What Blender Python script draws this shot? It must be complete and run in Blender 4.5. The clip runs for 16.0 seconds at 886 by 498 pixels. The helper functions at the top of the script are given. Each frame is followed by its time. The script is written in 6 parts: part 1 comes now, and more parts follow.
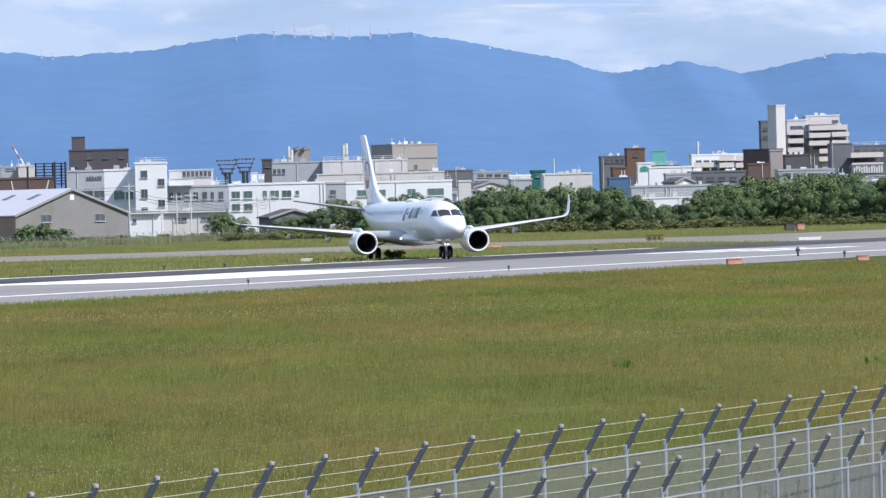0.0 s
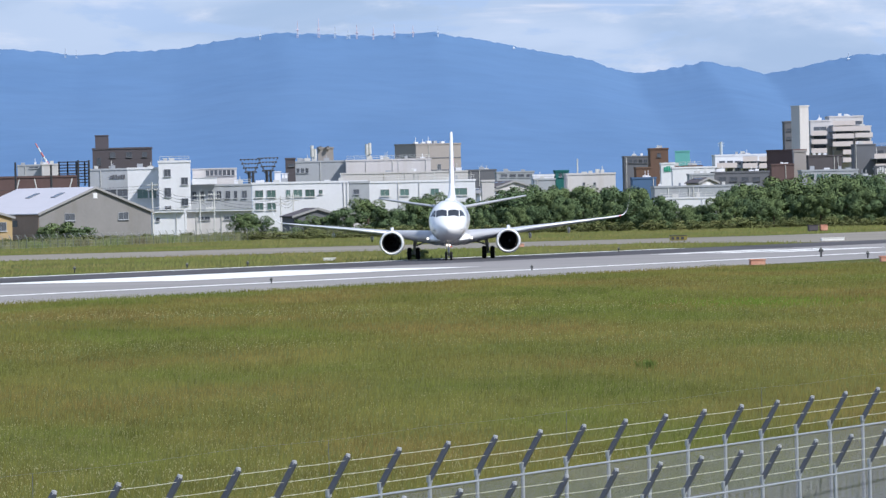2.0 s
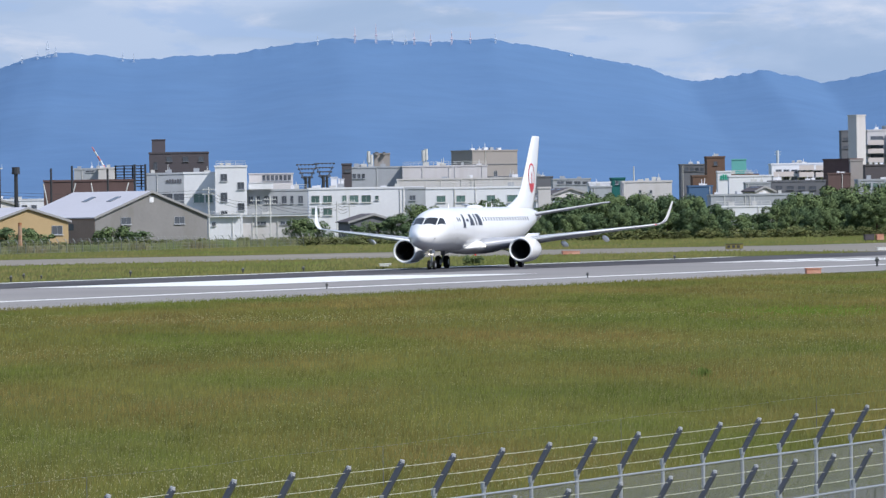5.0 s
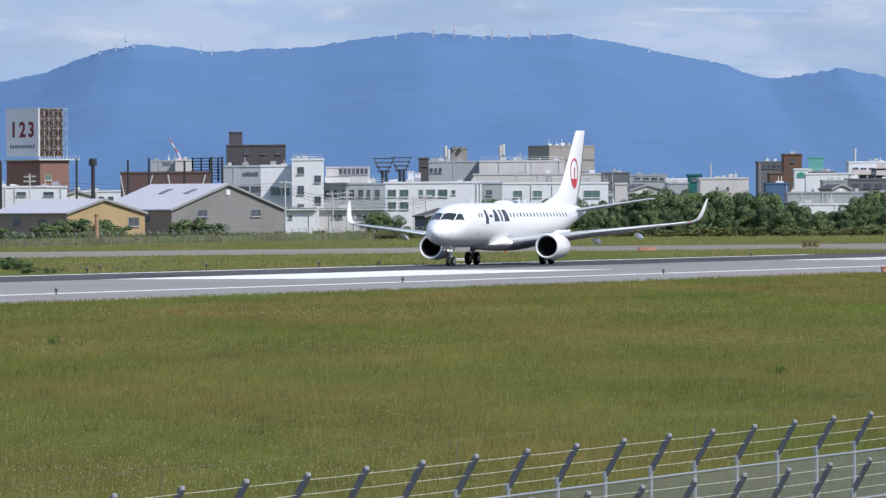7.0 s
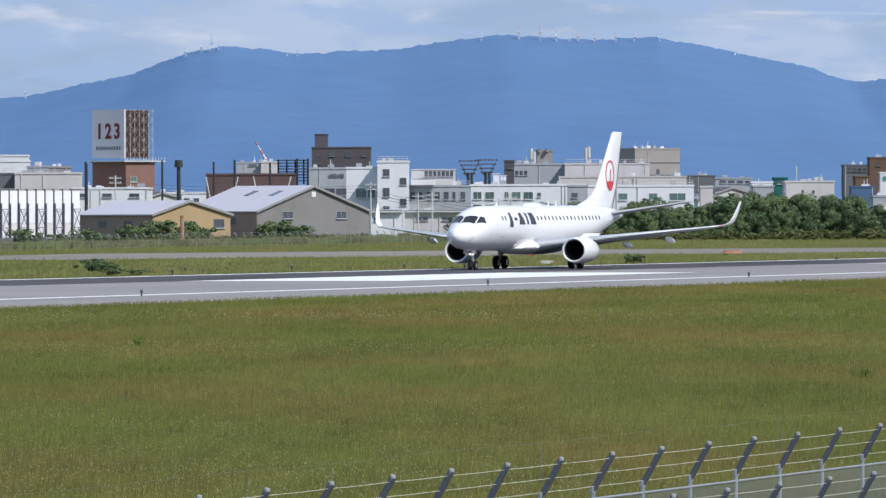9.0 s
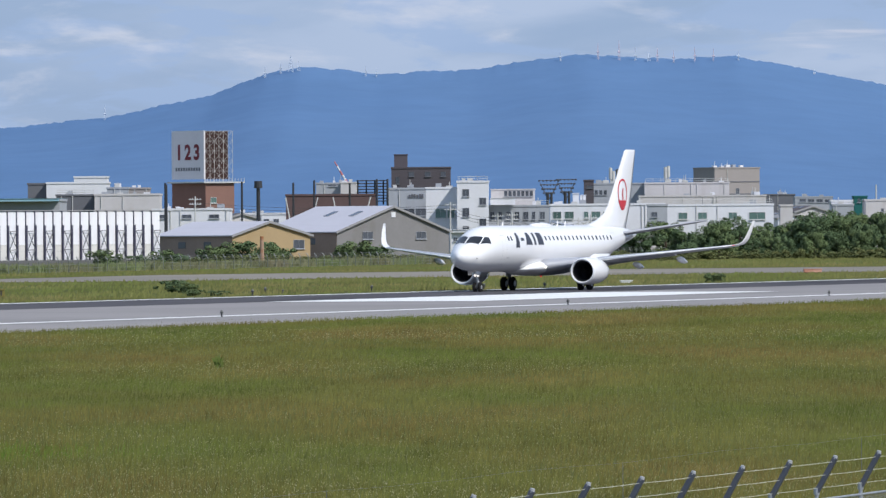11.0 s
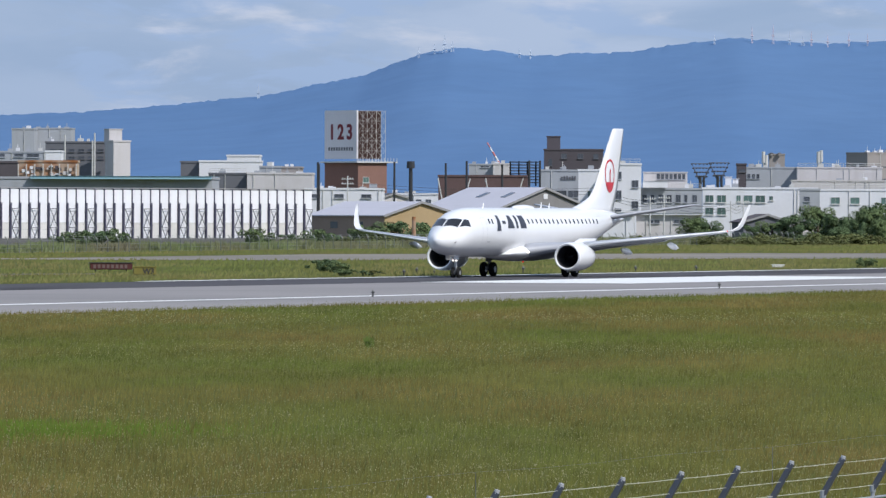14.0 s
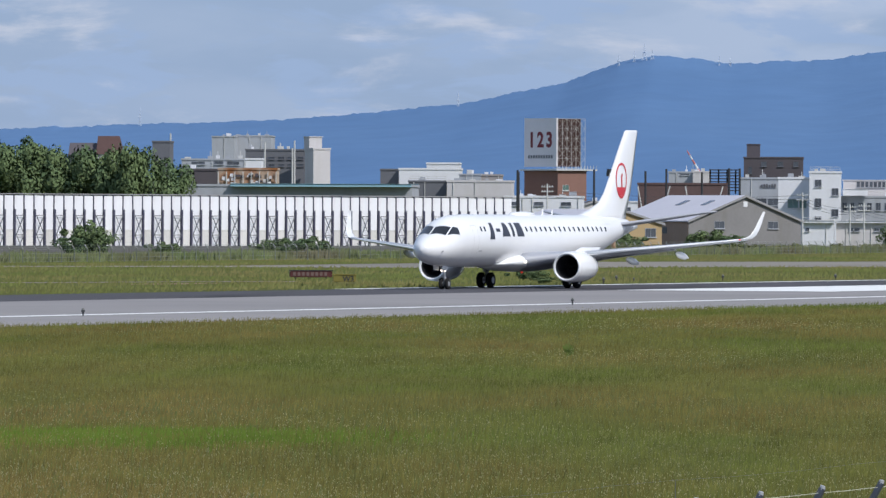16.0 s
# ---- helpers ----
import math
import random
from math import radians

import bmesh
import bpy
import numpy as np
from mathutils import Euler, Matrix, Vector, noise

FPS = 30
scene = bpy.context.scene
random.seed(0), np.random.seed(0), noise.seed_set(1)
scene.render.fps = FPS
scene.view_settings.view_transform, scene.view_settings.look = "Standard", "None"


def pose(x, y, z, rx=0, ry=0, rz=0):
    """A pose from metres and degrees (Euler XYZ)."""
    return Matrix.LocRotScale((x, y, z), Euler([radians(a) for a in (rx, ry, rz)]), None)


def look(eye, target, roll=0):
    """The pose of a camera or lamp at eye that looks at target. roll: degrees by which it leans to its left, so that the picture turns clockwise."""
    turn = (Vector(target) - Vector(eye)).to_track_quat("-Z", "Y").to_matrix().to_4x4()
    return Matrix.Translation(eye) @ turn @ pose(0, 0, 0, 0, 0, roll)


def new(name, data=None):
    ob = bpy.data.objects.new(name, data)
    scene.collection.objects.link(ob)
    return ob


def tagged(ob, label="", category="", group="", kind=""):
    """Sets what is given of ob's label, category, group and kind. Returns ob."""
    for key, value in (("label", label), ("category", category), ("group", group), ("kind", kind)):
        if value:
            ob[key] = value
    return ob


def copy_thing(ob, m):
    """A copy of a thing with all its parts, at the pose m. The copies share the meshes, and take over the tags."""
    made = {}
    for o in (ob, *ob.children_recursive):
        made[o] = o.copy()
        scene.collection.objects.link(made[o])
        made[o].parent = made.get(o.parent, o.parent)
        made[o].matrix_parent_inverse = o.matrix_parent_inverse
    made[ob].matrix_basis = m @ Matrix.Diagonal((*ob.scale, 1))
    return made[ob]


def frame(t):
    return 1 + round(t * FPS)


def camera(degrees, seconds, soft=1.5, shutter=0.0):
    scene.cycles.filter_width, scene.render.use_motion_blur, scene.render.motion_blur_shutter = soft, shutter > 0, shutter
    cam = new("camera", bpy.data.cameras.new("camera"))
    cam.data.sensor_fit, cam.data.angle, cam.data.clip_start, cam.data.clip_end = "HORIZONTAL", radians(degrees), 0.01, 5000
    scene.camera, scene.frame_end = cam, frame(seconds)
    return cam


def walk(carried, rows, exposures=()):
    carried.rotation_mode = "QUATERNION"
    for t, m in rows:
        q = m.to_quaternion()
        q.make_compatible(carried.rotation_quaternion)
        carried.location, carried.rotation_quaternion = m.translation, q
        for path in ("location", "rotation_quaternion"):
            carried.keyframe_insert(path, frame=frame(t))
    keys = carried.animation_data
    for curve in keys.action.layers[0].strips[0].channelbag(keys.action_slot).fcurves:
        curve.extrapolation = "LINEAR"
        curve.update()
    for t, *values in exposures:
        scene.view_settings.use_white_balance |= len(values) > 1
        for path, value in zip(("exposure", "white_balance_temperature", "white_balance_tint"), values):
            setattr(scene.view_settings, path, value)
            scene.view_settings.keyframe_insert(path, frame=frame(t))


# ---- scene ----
EYE = (0.0, 0.0, 4.29)
LENS = 2 * math.degrees(math.atan(784 / 13800))
cam = camera(LENS, 16.0, soft=1.4)

# seconds, pan to the right, tilt up, roll, in degrees; the stand does not move
PAN = (
    (0.0, 1.764, -0.3216, -1.466),
    (0.5, 1.772, -0.3223, -1.382),
    (1.0, 1.764, -0.3290, -1.399),
    (1.5, 1.716, -0.3232, -1.377),
    (2.0, 1.594, -0.3205, -1.280),
    (2.5, 1.526, -0.2901, -1.228),
    (3.0, 1.488, -0.2703, -1.200),
    (3.5, 1.394, -0.2550, -1.045),
    (4.0, 1.320, -0.2485, -0.924),
    (6.5, 0.766, -0.2985, -0.581),
    (7.0, 0.625, -0.2982, -0.352),
    (7.5, 0.481, -0.3046, -0.470),
    (8.0, 0.302, -0.2967, -0.345),
    (8.5, 0.193, -0.2858, -0.289),
    (9.0, -0.002, -0.2775, -0.214),
    (9.5, -0.229, -0.2621, -0.242),
    (10.0, -0.367, -0.1977, -0.369),
    (12.5, -1.026, -0.1098, -0.075),
    (13.0, -1.227, -0.2130, 0.145),
    (13.5, -1.435, -0.2753, 0.299),
    (14.0, -1.703, -0.2614, 0.175),
    (14.5, -1.870, -0.2350, 0.121),
    (15.0, -2.340, -0.2041, 0.112),
    (15.5, -2.782, -0.2158, 0.282),
    (16.0, -3.170, -0.2091, 0.217),
)


def aim(pan, tilt, roll):
    return Matrix.Translation(EYE) @ pose(0, 0, 0, 0, 0, -pan) @ pose(0, 0, 0, 90 + tilt, 0, 0) @ pose(0, 0, 0, 0, 0, roll)


walk(cam, [(t, aim(a, b, c)) for t, a, b, c in PAN],
     ((0.0, 0.0), (3.0, -0.18), (6.5, -0.29), (9.0, -0.34), (12.5, -0.45), (14.0, -0.44), (16.0, -0.5)))

# ---- light ----
SUN_TO = Vector((0.70, -0.60, 0.92)).normalized()


def light():
    world = bpy.data.worlds.new("sky")
    scene.world = world
    world.use_nodes = True
    nt = world.node_tree
    bg = nt.nodes["Background"]
    sky = nt.nodes.new("ShaderNodeTexSky")
    sky.sky_type = "NISHITA"
    sky.sun_disc = False
    sky.sun_elevation = math.asin(SUN_TO.z)
    sky.sun_rotation = math.atan2(SUN_TO.x, SUN_TO.y)
    sky.altitude, sky.air_density, sky.dust_density, sky.ozone_density = 20, 1.0, 0.6, 2.0
    # cloud banks low over the hills: a broad bank with puffed edges, and thin streaks
    co = nt.nodes.new("ShaderNodeTexCoord")

    def cloud(stretch, size, rough, low, high, twist):
        mp = nt.nodes.new("ShaderNodeMapping")
        mp.inputs["Scale"].default_value = stretch
        n = nt.nodes.new("ShaderNodeTexNoise")
        n.inputs["Scale"].default_value, n.inputs["Detail"].default_value, n.inputs["Roughness"].default_value = size, 9, rough
        n.inputs["Distortion"].default_value = twist
        rp = nt.nodes.new("ShaderNodeMapRange")
        rp.interpolation_type = "SMOOTHSTEP"
        rp.inputs["From Min"].default_value, rp.inputs["From Max"].default_value = low, high
        nt.links.new(co.outputs["Generated"], mp.inputs["Vector"])
        nt.links.new(mp.outputs[0], n.inputs["Vector"])
        nt.links.new(n.outputs["Fac"], rp.inputs["Value"])
        return rp.outputs[0]

    def over(below, colour, amount, share=1.0):
        mix = nt.nodes.new("ShaderNodeMix")
        mix.data_type = "RGBA"
        mix.inputs[7].default_value = (*colour, 1)
        nt.links.new(below, mix.inputs[6])
        if isinstance(amount, float):
            mix.inputs[0].default_value = amount
        else:
            ml = nt.nodes.new("ShaderNodeMath")
            ml.operation = "MULTIPLY"
            ml.inputs[1].default_value = share
            nt.links.new(amount, ml.inputs[0])
            nt.links.new(ml.outputs[0], mix.inputs[0])
        return mix.outputs[2]

    # the banks thin out towards the west
    split = nt.nodes.new("ShaderNodeSeparateXYZ")
    nt.links.new(co.outputs["Generated"], split.inputs[0])
    west = nt.nodes.new("ShaderNodeMapRange")
    west.inputs["From Min"].default_value, west.inputs["From Max"].default_value = -0.13, 0.02
    west.inputs["To Min"].default_value, west.inputs["To Max"].default_value = 0.1, 1.0
    nt.links.new(split.outputs[0], west.inputs["Value"])
    bank = nt.nodes.new("ShaderNodeMath")
    bank.operation = "MULTIPLY"
    nt.links.new(west.outputs[0], bank.inputs[0])
    nt.links.new(cloud((16, 16, 62), 1.5, 0.5, 0.36, 0.62, 0.3), bank.inputs[1])
    air = over(sky.outputs[0], (4.15, 5.9, 9.2), 0.85)
    air = over(air, (6.5, 7.8, 10.3), bank.outputs[0], 0.85)
    air = over(air, (4.7, 6.4, 9.6), cloud((20, 20, 75), 2.6, 0.56, 0.50, 0.60, 0.5), 0.75)
    air = over(air, (8.8, 9.3, 10.8), cloud((15, 15, 56), 2.6, 0.58, 0.52, 0.74, 0.2), 0.8)
    air = over(air, (8.6, 9.0, 10.6), cloud((9, 9, 150), 1.7, 0.55, 0.62, 0.74, 0.3), 0.8)
    nt.links.new(air, bg.inputs[0])
    bg.inputs[1].default_value = 0.1
    lamp = bpy.data.lights.new("sun", "SUN")
    lamp.energy, lamp.angle, lamp.color = 5.0, radians(0.53), (1.0, 0.965, 0.915)
    sun = new("sun", lamp)
    sun.matrix_world = look(SUN_TO * 200, (0, 0, 0))


light()

# ---- materials ----


def material(name, colour, rough=0.7, metal=0.0, vary=0.15, scale=1.0, fine=0.1, fine_scale=20.0, bump=0.0, stretch=(1, 1, 1),
             tint=None, spread=0.0, island=0.0, coat=0.0, stains=None, emit=0.0):
    """A painted or natural surface: two scales of noise on its colour, relief, and an even change from piece to piece."""
    m = bpy.data.materials.new(name)
    m.use_nodes = True
    nt = m.node_tree
    b = nt.nodes["Principled BSDF"]
    b.inputs["Roughness"].default_value, b.inputs["Metallic"].default_value = rough, metal
    b.inputs["Coat Weight"].default_value = coat
    b.inputs["Specular IOR Level"].default_value = 0.06 if rough >= 0.7 else 0.5
    co = nt.nodes.new("ShaderNodeTexCoord")
    mp = nt.nodes.new("ShaderNodeMapping")
    mp.inputs["Scale"].default_value = stretch
    nt.links.new(co.outputs["Object"], mp.inputs["Vector"])

    def noise_at(size, detail=4.0):
        n = nt.nodes.new("ShaderNodeTexNoise")
        n.inputs["Scale"].default_value, n.inputs["Detail"].default_value = size, detail
        nt.links.new(mp.outputs[0], n.inputs["Vector"])
        return n.outputs["Fac"]

    def math_node(op, a, c, clamp=False):
        n = nt.nodes.new("ShaderNodeMath")
        n.operation, n.use_clamp = op, clamp
        for k, v in enumerate((a, c)):
            if isinstance(v, (int, float)):
                n.inputs[k].default_value = v
            else:
                nt.links.new(v, n.inputs[k])
        return n.outputs[0]

    big, small = noise_at(scale), noise_at(fine_scale, 6.0)
    value = math_node("ADD", math_node("MULTIPLY", math_node("SUBTRACT", big, 0.5), 2 * vary),
                      math_node("MULTIPLY", math_node("SUBTRACT", small, 0.5), 2 * fine))
    if spread:
        info = nt.nodes.new("ShaderNodeObjectInfo")
        value = math_node("ADD", value, math_node("MULTIPLY", math_node("SUBTRACT", info.outputs["Random"], 0.5), 2 * spread))
    if island:
        geo = nt.nodes.new("ShaderNodeNewGeometry")
        value = math_node("ADD", value, math_node("MULTIPLY", math_node("SUBTRACT", geo.outputs["Random Per Island"], 0.5), 2 * island))
    value = math_node("ADD", value, 1.0)
    rgb = nt.nodes.new("ShaderNodeMix")
    rgb.data_type = "RGBA"
    rgb.inputs[6].default_value = (*colour, 1)
    rgb.inputs[7].default_value = (*(tint or colour), 1)
    ramp = math_node("MULTIPLY", math_node("SUBTRACT", noise_at(scale * 0.6, 5.0), 0.38), 4.0, True)
    nt.links.new(ramp, rgb.inputs[0])
    base = rgb.outputs[2]
    if stains:
        st = nt.nodes.new("ShaderNodeMix")
        st.data_type = "RGBA"
        st.inputs[7].default_value = (*stains[0], 1)
        nt.links.new(base, st.inputs[6])
        mp2 = nt.nodes.new("ShaderNodeMapping")
        mp2.inputs["Scale"].default_value = stains[2]
        nt.links.new(co.outputs["Object"], mp2.inputs["Vector"])
        sn = nt.nodes.new("ShaderNodeTexNoise")
        sn.inputs["Scale"].default_value, sn.inputs["Detail"].default_value = 1.0, 5.0
        nt.links.new(mp2.outputs[0], sn.inputs["Vector"])
        nt.links.new(math_node("MULTIPLY", math_node("SUBTRACT", sn.outputs["Fac"], 0.5), stains[1] * 4, True), st.inputs[0])
        base = st.outputs[2]
    mul = nt.nodes.new("ShaderNodeVectorMath")
    mul.operation = "SCALE"
    nt.links.new(base, mul.inputs[0])
    nt.links.new(value, mul.inputs["Scale"])
    nt.links.new(mul.outputs[0], b.inputs["Base Color"])
    # glow in the surface's own colour, for painted distance haze
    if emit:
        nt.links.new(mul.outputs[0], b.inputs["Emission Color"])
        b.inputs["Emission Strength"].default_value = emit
    if bump:
        bp = nt.nodes.new("ShaderNodeBump")
        bp.inputs["Strength"].default_value, bp.inputs["Distance"].default_value = 0.6, bump
        nt.links.new(small, bp.inputs["Height"])
        nt.links.new(bp.outputs[0], b.inputs["Normal"])
    return m


def glow(name, colour, strength):
    m = material(name, colour, 0.4, vary=0, fine=0)
    b = m.node_tree.nodes["Principled BSDF"]
    b.inputs["Emission Color"].default_value = (*colour, 1)
    b.inputs["Emission Strength"].default_value = strength
    return m


def glass(name, colour, rough=0.08):
    m = material(name, colour, rough, vary=0.25, scale=0.6, fine=0.0, spread=0.3)
    m.node_tree.nodes["Principled BSDF"].inputs["Specular IOR Level"].default_value = 0.6
    return m


# ---- mesh helpers ----


def part(name, bm, mat, parent=None, label="", smooth=False):
    me = bpy.data.meshes.new(name)
    bm.to_mesh(me)
    bm.free()
    me.materials.append(mat)
    if smooth:
        for p in me.polygons:
            p.use_smooth = True
    ob = new(name, me)
    if parent is not None:
        ob.parent = parent
    if label:
        ob["label"] = label
    return ob


def shared(name, mesh, parent, m):
    ob = new(name, mesh)
    ob.parent = parent
    ob.matrix_basis = m
    return ob


def thing(name, m, label, category, group="", kind=""):
    ob = new(name)
    ob.matrix_basis = m
    return tagged(ob, label, category, group, kind)


def box(bm, x0, x1, y0, y1, z0, z1, m=None):
    vs = [bm.verts.new((x, y, z)) for x in (x0, x1) for y in (y0, y1) for z in (z0, z1)]
    if m:
        for v in vs:
            v.co = m @ v.co
    for f in ((0, 1, 3, 2), (4, 6, 7, 5), (0, 4, 5, 1), (2, 3, 7, 6), (0, 2, 6, 4), (1, 5, 7, 3)):
        bm.faces.new([vs[i] for i in f])
    return vs


def rod(bm, a, b, r0, r1=None, n=8, caps=True):
    a, b = Vector(a), Vector(b)
    r1 = r0 if r1 is None else r1
    q = (b - a).to_track_quat("Z", "Y")
    rings = []
    for p, r in ((a, r0), (b, r1)):
        rings.append([bm.verts.new(p + q @ Vector((r * math.cos(2 * math.pi * k / n), r * math.sin(2 * math.pi * k / n), 0))) for k in range(n)])
    for k in range(n):
        bm.faces.new((rings[0][k], rings[0][(k + 1) % n], rings[1][(k + 1) % n], rings[1][k]))
    if caps:
        bm.faces.new(rings[0][::-1])
        bm.faces.new(rings[1])


def skin(bm, rings, close=True, ends=True):
    """Joins rings of points, each a list of the same length, into a skin."""
    made = [[bm.verts.new(p) for p in ring] for ring in rings]
    n = len(made[0])
    for a, b in zip(made, made[1:]):
        for k in range(n if close else n - 1):
            j = (k + 1) % n
            bm.faces.new((a[k], a[j], b[j], b[k]))
    if ends:
        bm.faces.new(made[0][::-1])
        bm.faces.new(made[-1])
    return made


def quick(verts, faces, name, mat, smooth=False):
    me = bpy.data.meshes.new(name)
    me.from_pydata(verts, [], faces)
    me.materials.append(mat)
    if smooth:
        me.shade_smooth()
    return new(name, me)


# runway frame: s runs along the runway, q across it, away from the stand
ALONG = Vector((math.sin(radians(19.4)), math.cos(radians(19.4)), 0))
ACROSS = Vector((-math.cos(radians(19.4)), math.sin(radians(19.4)), 0))


def runway_spot(s, q, z=0.0):
    return ALONG * s + ACROSS * q + Vector((0, 0, z))


# the fences run at a slightly wider angle
FENCE_ALONG = Vector((math.sin(radians(20.2)), math.cos(radians(20.2)), 0))
FENCE_ACROSS = Vector((-math.cos(radians(20.2)), math.sin(radians(20.2)), 0))


def fence_spot(s, q, z=0.0):
    return FENCE_ALONG * s + FENCE_ACROSS * q + Vector((0, 0, z))



def sheet(name, corners, z, mat, label, category, thick=0.0, kind="structure"):
    bm = bmesh.new()
    top = [bm.verts.new((c[0], c[1], z)) for c in corners]
    f = bm.faces.new(top)
    f.normal_update()
    if f.normal.z < 0:
        f.normal_flip()
    ob = part(name, bm, mat)
    return tagged(ob, label, category, "", kind)


def strip(name, s0, s1, q0, q1, z, mat, label, category):
    return sheet(name, [runway_spot(s, q) for s, q in ((s0, q0), (s1, q0), (s1, q1), (s0, q1))], z, mat, label, category)

# ---- ground ----
M_soil = material("grass_soil", (0.075, 0.09, 0.022), 0.95, vary=0.25, scale=0.03, tint=(0.1, 0.1, 0.022), fine=0.25, fine_scale=0.5, bump=0.05)
M_blade = material("grass_blades", (0.085, 0.105, 0.024), 0.8, vary=0.42, scale=0.16, tint=(0.135, 0.108, 0.036), fine=0.45, fine_scale=0.9,
                   island=0.3, stretch=(1, 0.22, 1))
M_seed = material("grass_seed_heads", (0.34, 0.32, 0.2), 0.85, vary=0.5, scale=0.03, tint=(0.15, 0.15, 0.06), fine=0.2, fine_scale=0.4, island=0.25)
M_strip = material("rough_strip_blades", (0.115, 0.14, 0.042), 0.85, vary=0.4, scale=0.12, tint=(0.155, 0.145, 0.058), fine=0.12, fine_scale=0.6, island=0.12, stretch=(1, 0.3, 1))
M_asphalt = material("dark_asphalt", (0.085, 0.082, 0.09), 0.85, vary=0.25, scale=0.05, fine=0.15, fine_scale=2.5, bump=0.004,
                     stretch=(1, 0.25, 1), stains=((0.04, 0.04, 0.042), 0.8, (0.12, 0.02, 1)))
M_concrete = material("grey_runway_surface", (0.285, 0.27, 0.268), 0.9, vary=0.1, scale=0.04, fine=0.1, fine_scale=1.6, bump=0.004,
                      tint=(0.25, 0.238, 0.238), stains=((0.15, 0.148, 0.152), 0.35, (0.05, 0.3, 1)))
M_taxi = material("taxiway_surface", (0.25, 0.228, 0.2), 0.9, vary=0.12, scale=0.03, fine=0.12, fine_scale=1.2, tint=(0.205, 0.19, 0.17))
M_bare = material("bare_reddish_soil", (0.28, 0.2, 0.13), 0.95, vary=0.3, scale=0.2, fine=0.2, fine_scale=2)
M_paint = material("worn_white_paint", (0.8, 0.8, 0.78), 0.6, vary=0.06, scale=0.3, fine=0.12, fine_scale=1.5, stains=((0.42, 0.41, 0.4), 0.55, (0.25, 0.9, 1)))

sheet("ground", [(-4800, -300), (4800, -300), (4800, 4900), (-4800, 4900)], 0, M_soil, "broad flat airfield ground under tall summer grass", "ground")
strip("runway", -300, 2600, 134.3, 175.5, 0.02, M_concrete, "pale grey worn runway pavement beside the grass", "runway")
strip("runway_far_lane", -300, 2600, 175.5, 190.5, 0.022, M_asphalt, "dark rubbered asphalt lane of the runway", "runway")
strip("edge_line", -300, 2600, 147.5, 148.9, 0.03, M_paint, "white painted runway edge line", "marking")
strip("far_edge_line", 443, 662, 190.1, 191.6, 0.034, M_paint, "white painted line on the far runway edge", "marking")
strip("aiming_mark", 449, 510, 161, 175.2, 0.036, M_paint, "broad white painted aiming block on the runway", "marking")
for k in range(3):
    strip("touchdown_bar", 592, 624, 161.5 + 4.4 * k, 164.3 + 4.4 * k, 0.036, M_paint, "white painted touchdown bar on the runway", "marking")
sheet("concrete_lane", [(-60, 514), (-55, 519), (-48.5, 530), (-40, 538.5), (-40, 543), (-49, 535), (-56, 524), (-61, 519)], 0.02, M_taxi, "thin pale concrete lane in the grass", "lane")
sheet("bare_soil", [(-49.0, 509), (-45.6, 512), (-43.6, 523), (-45.5, 522.5), (-48, 516)], 0.024, M_bare, "reddish patch of bare soil in the grass", "soil")
TAXI_NEAR = ((-190, 640), (-74, 693), (-60, 702), (-33, 704), (-20, 725), (-5, 738), (6, 750), (35, 772), (60, 815), (130, 985))
TAXI_FAR = ((-190, 655), (-74, 708), (-60, 722), (-37, 808), (-22, 826), (-5, 840), (7, 858), (35, 870), (60, 885), (130, 1045))
sheet("taxiway", TAXI_NEAR + TAXI_FAR[::-1], 0.02, M_taxi, "pale grey taxiway beyond the grass strip", "taxiway")
M_path = material("dull_perimeter_road", (0.105, 0.105, 0.098), 0.9, vary=0.15, scale=0.1, fine=0.1, fine_scale=1)
sheet("perimeter_road", [(-170, 790), (-118, 815), (-82, 850), (-46, 945), (-44, 1012), (-60, 995), (-108, 940), (-170, 865)], 0.018, M_path, "dull grey perimeter road along the panelled wall", "road")
sheet("apron", [runway_spot(s, q) for s, q in ((712, 190.5), (1500, 190.5), (1500, 232), (770, 230))], 0.016, M_taxi, "pale grey apron joining the runway", "apron")


def clumps(p, size, seed):
    """Smooth uneven values from 0 to 1 over the ground, in clumps of that size."""
    table = np.random.default_rng(seed).random((128, 128))
    u, v = p[:, 0] / size + 400.0, p[:, 1] / size
    i, j = np.floor(u).astype(int), np.floor(v).astype(int)
    f, g = u - i, v - j
    f, g = f * f * (3 - 2 * f), g * g * (3 - 2 * g)
    a, b, c, d = table[i % 128, j % 128], table[(i + 1) % 128, j % 128], table[i % 128, (j + 1) % 128], table[(i + 1) % 128, (j + 1) % 128]
    return (a * (1 - f) + b * f) * (1 - g) + (c * (1 - f) + d * f) * g


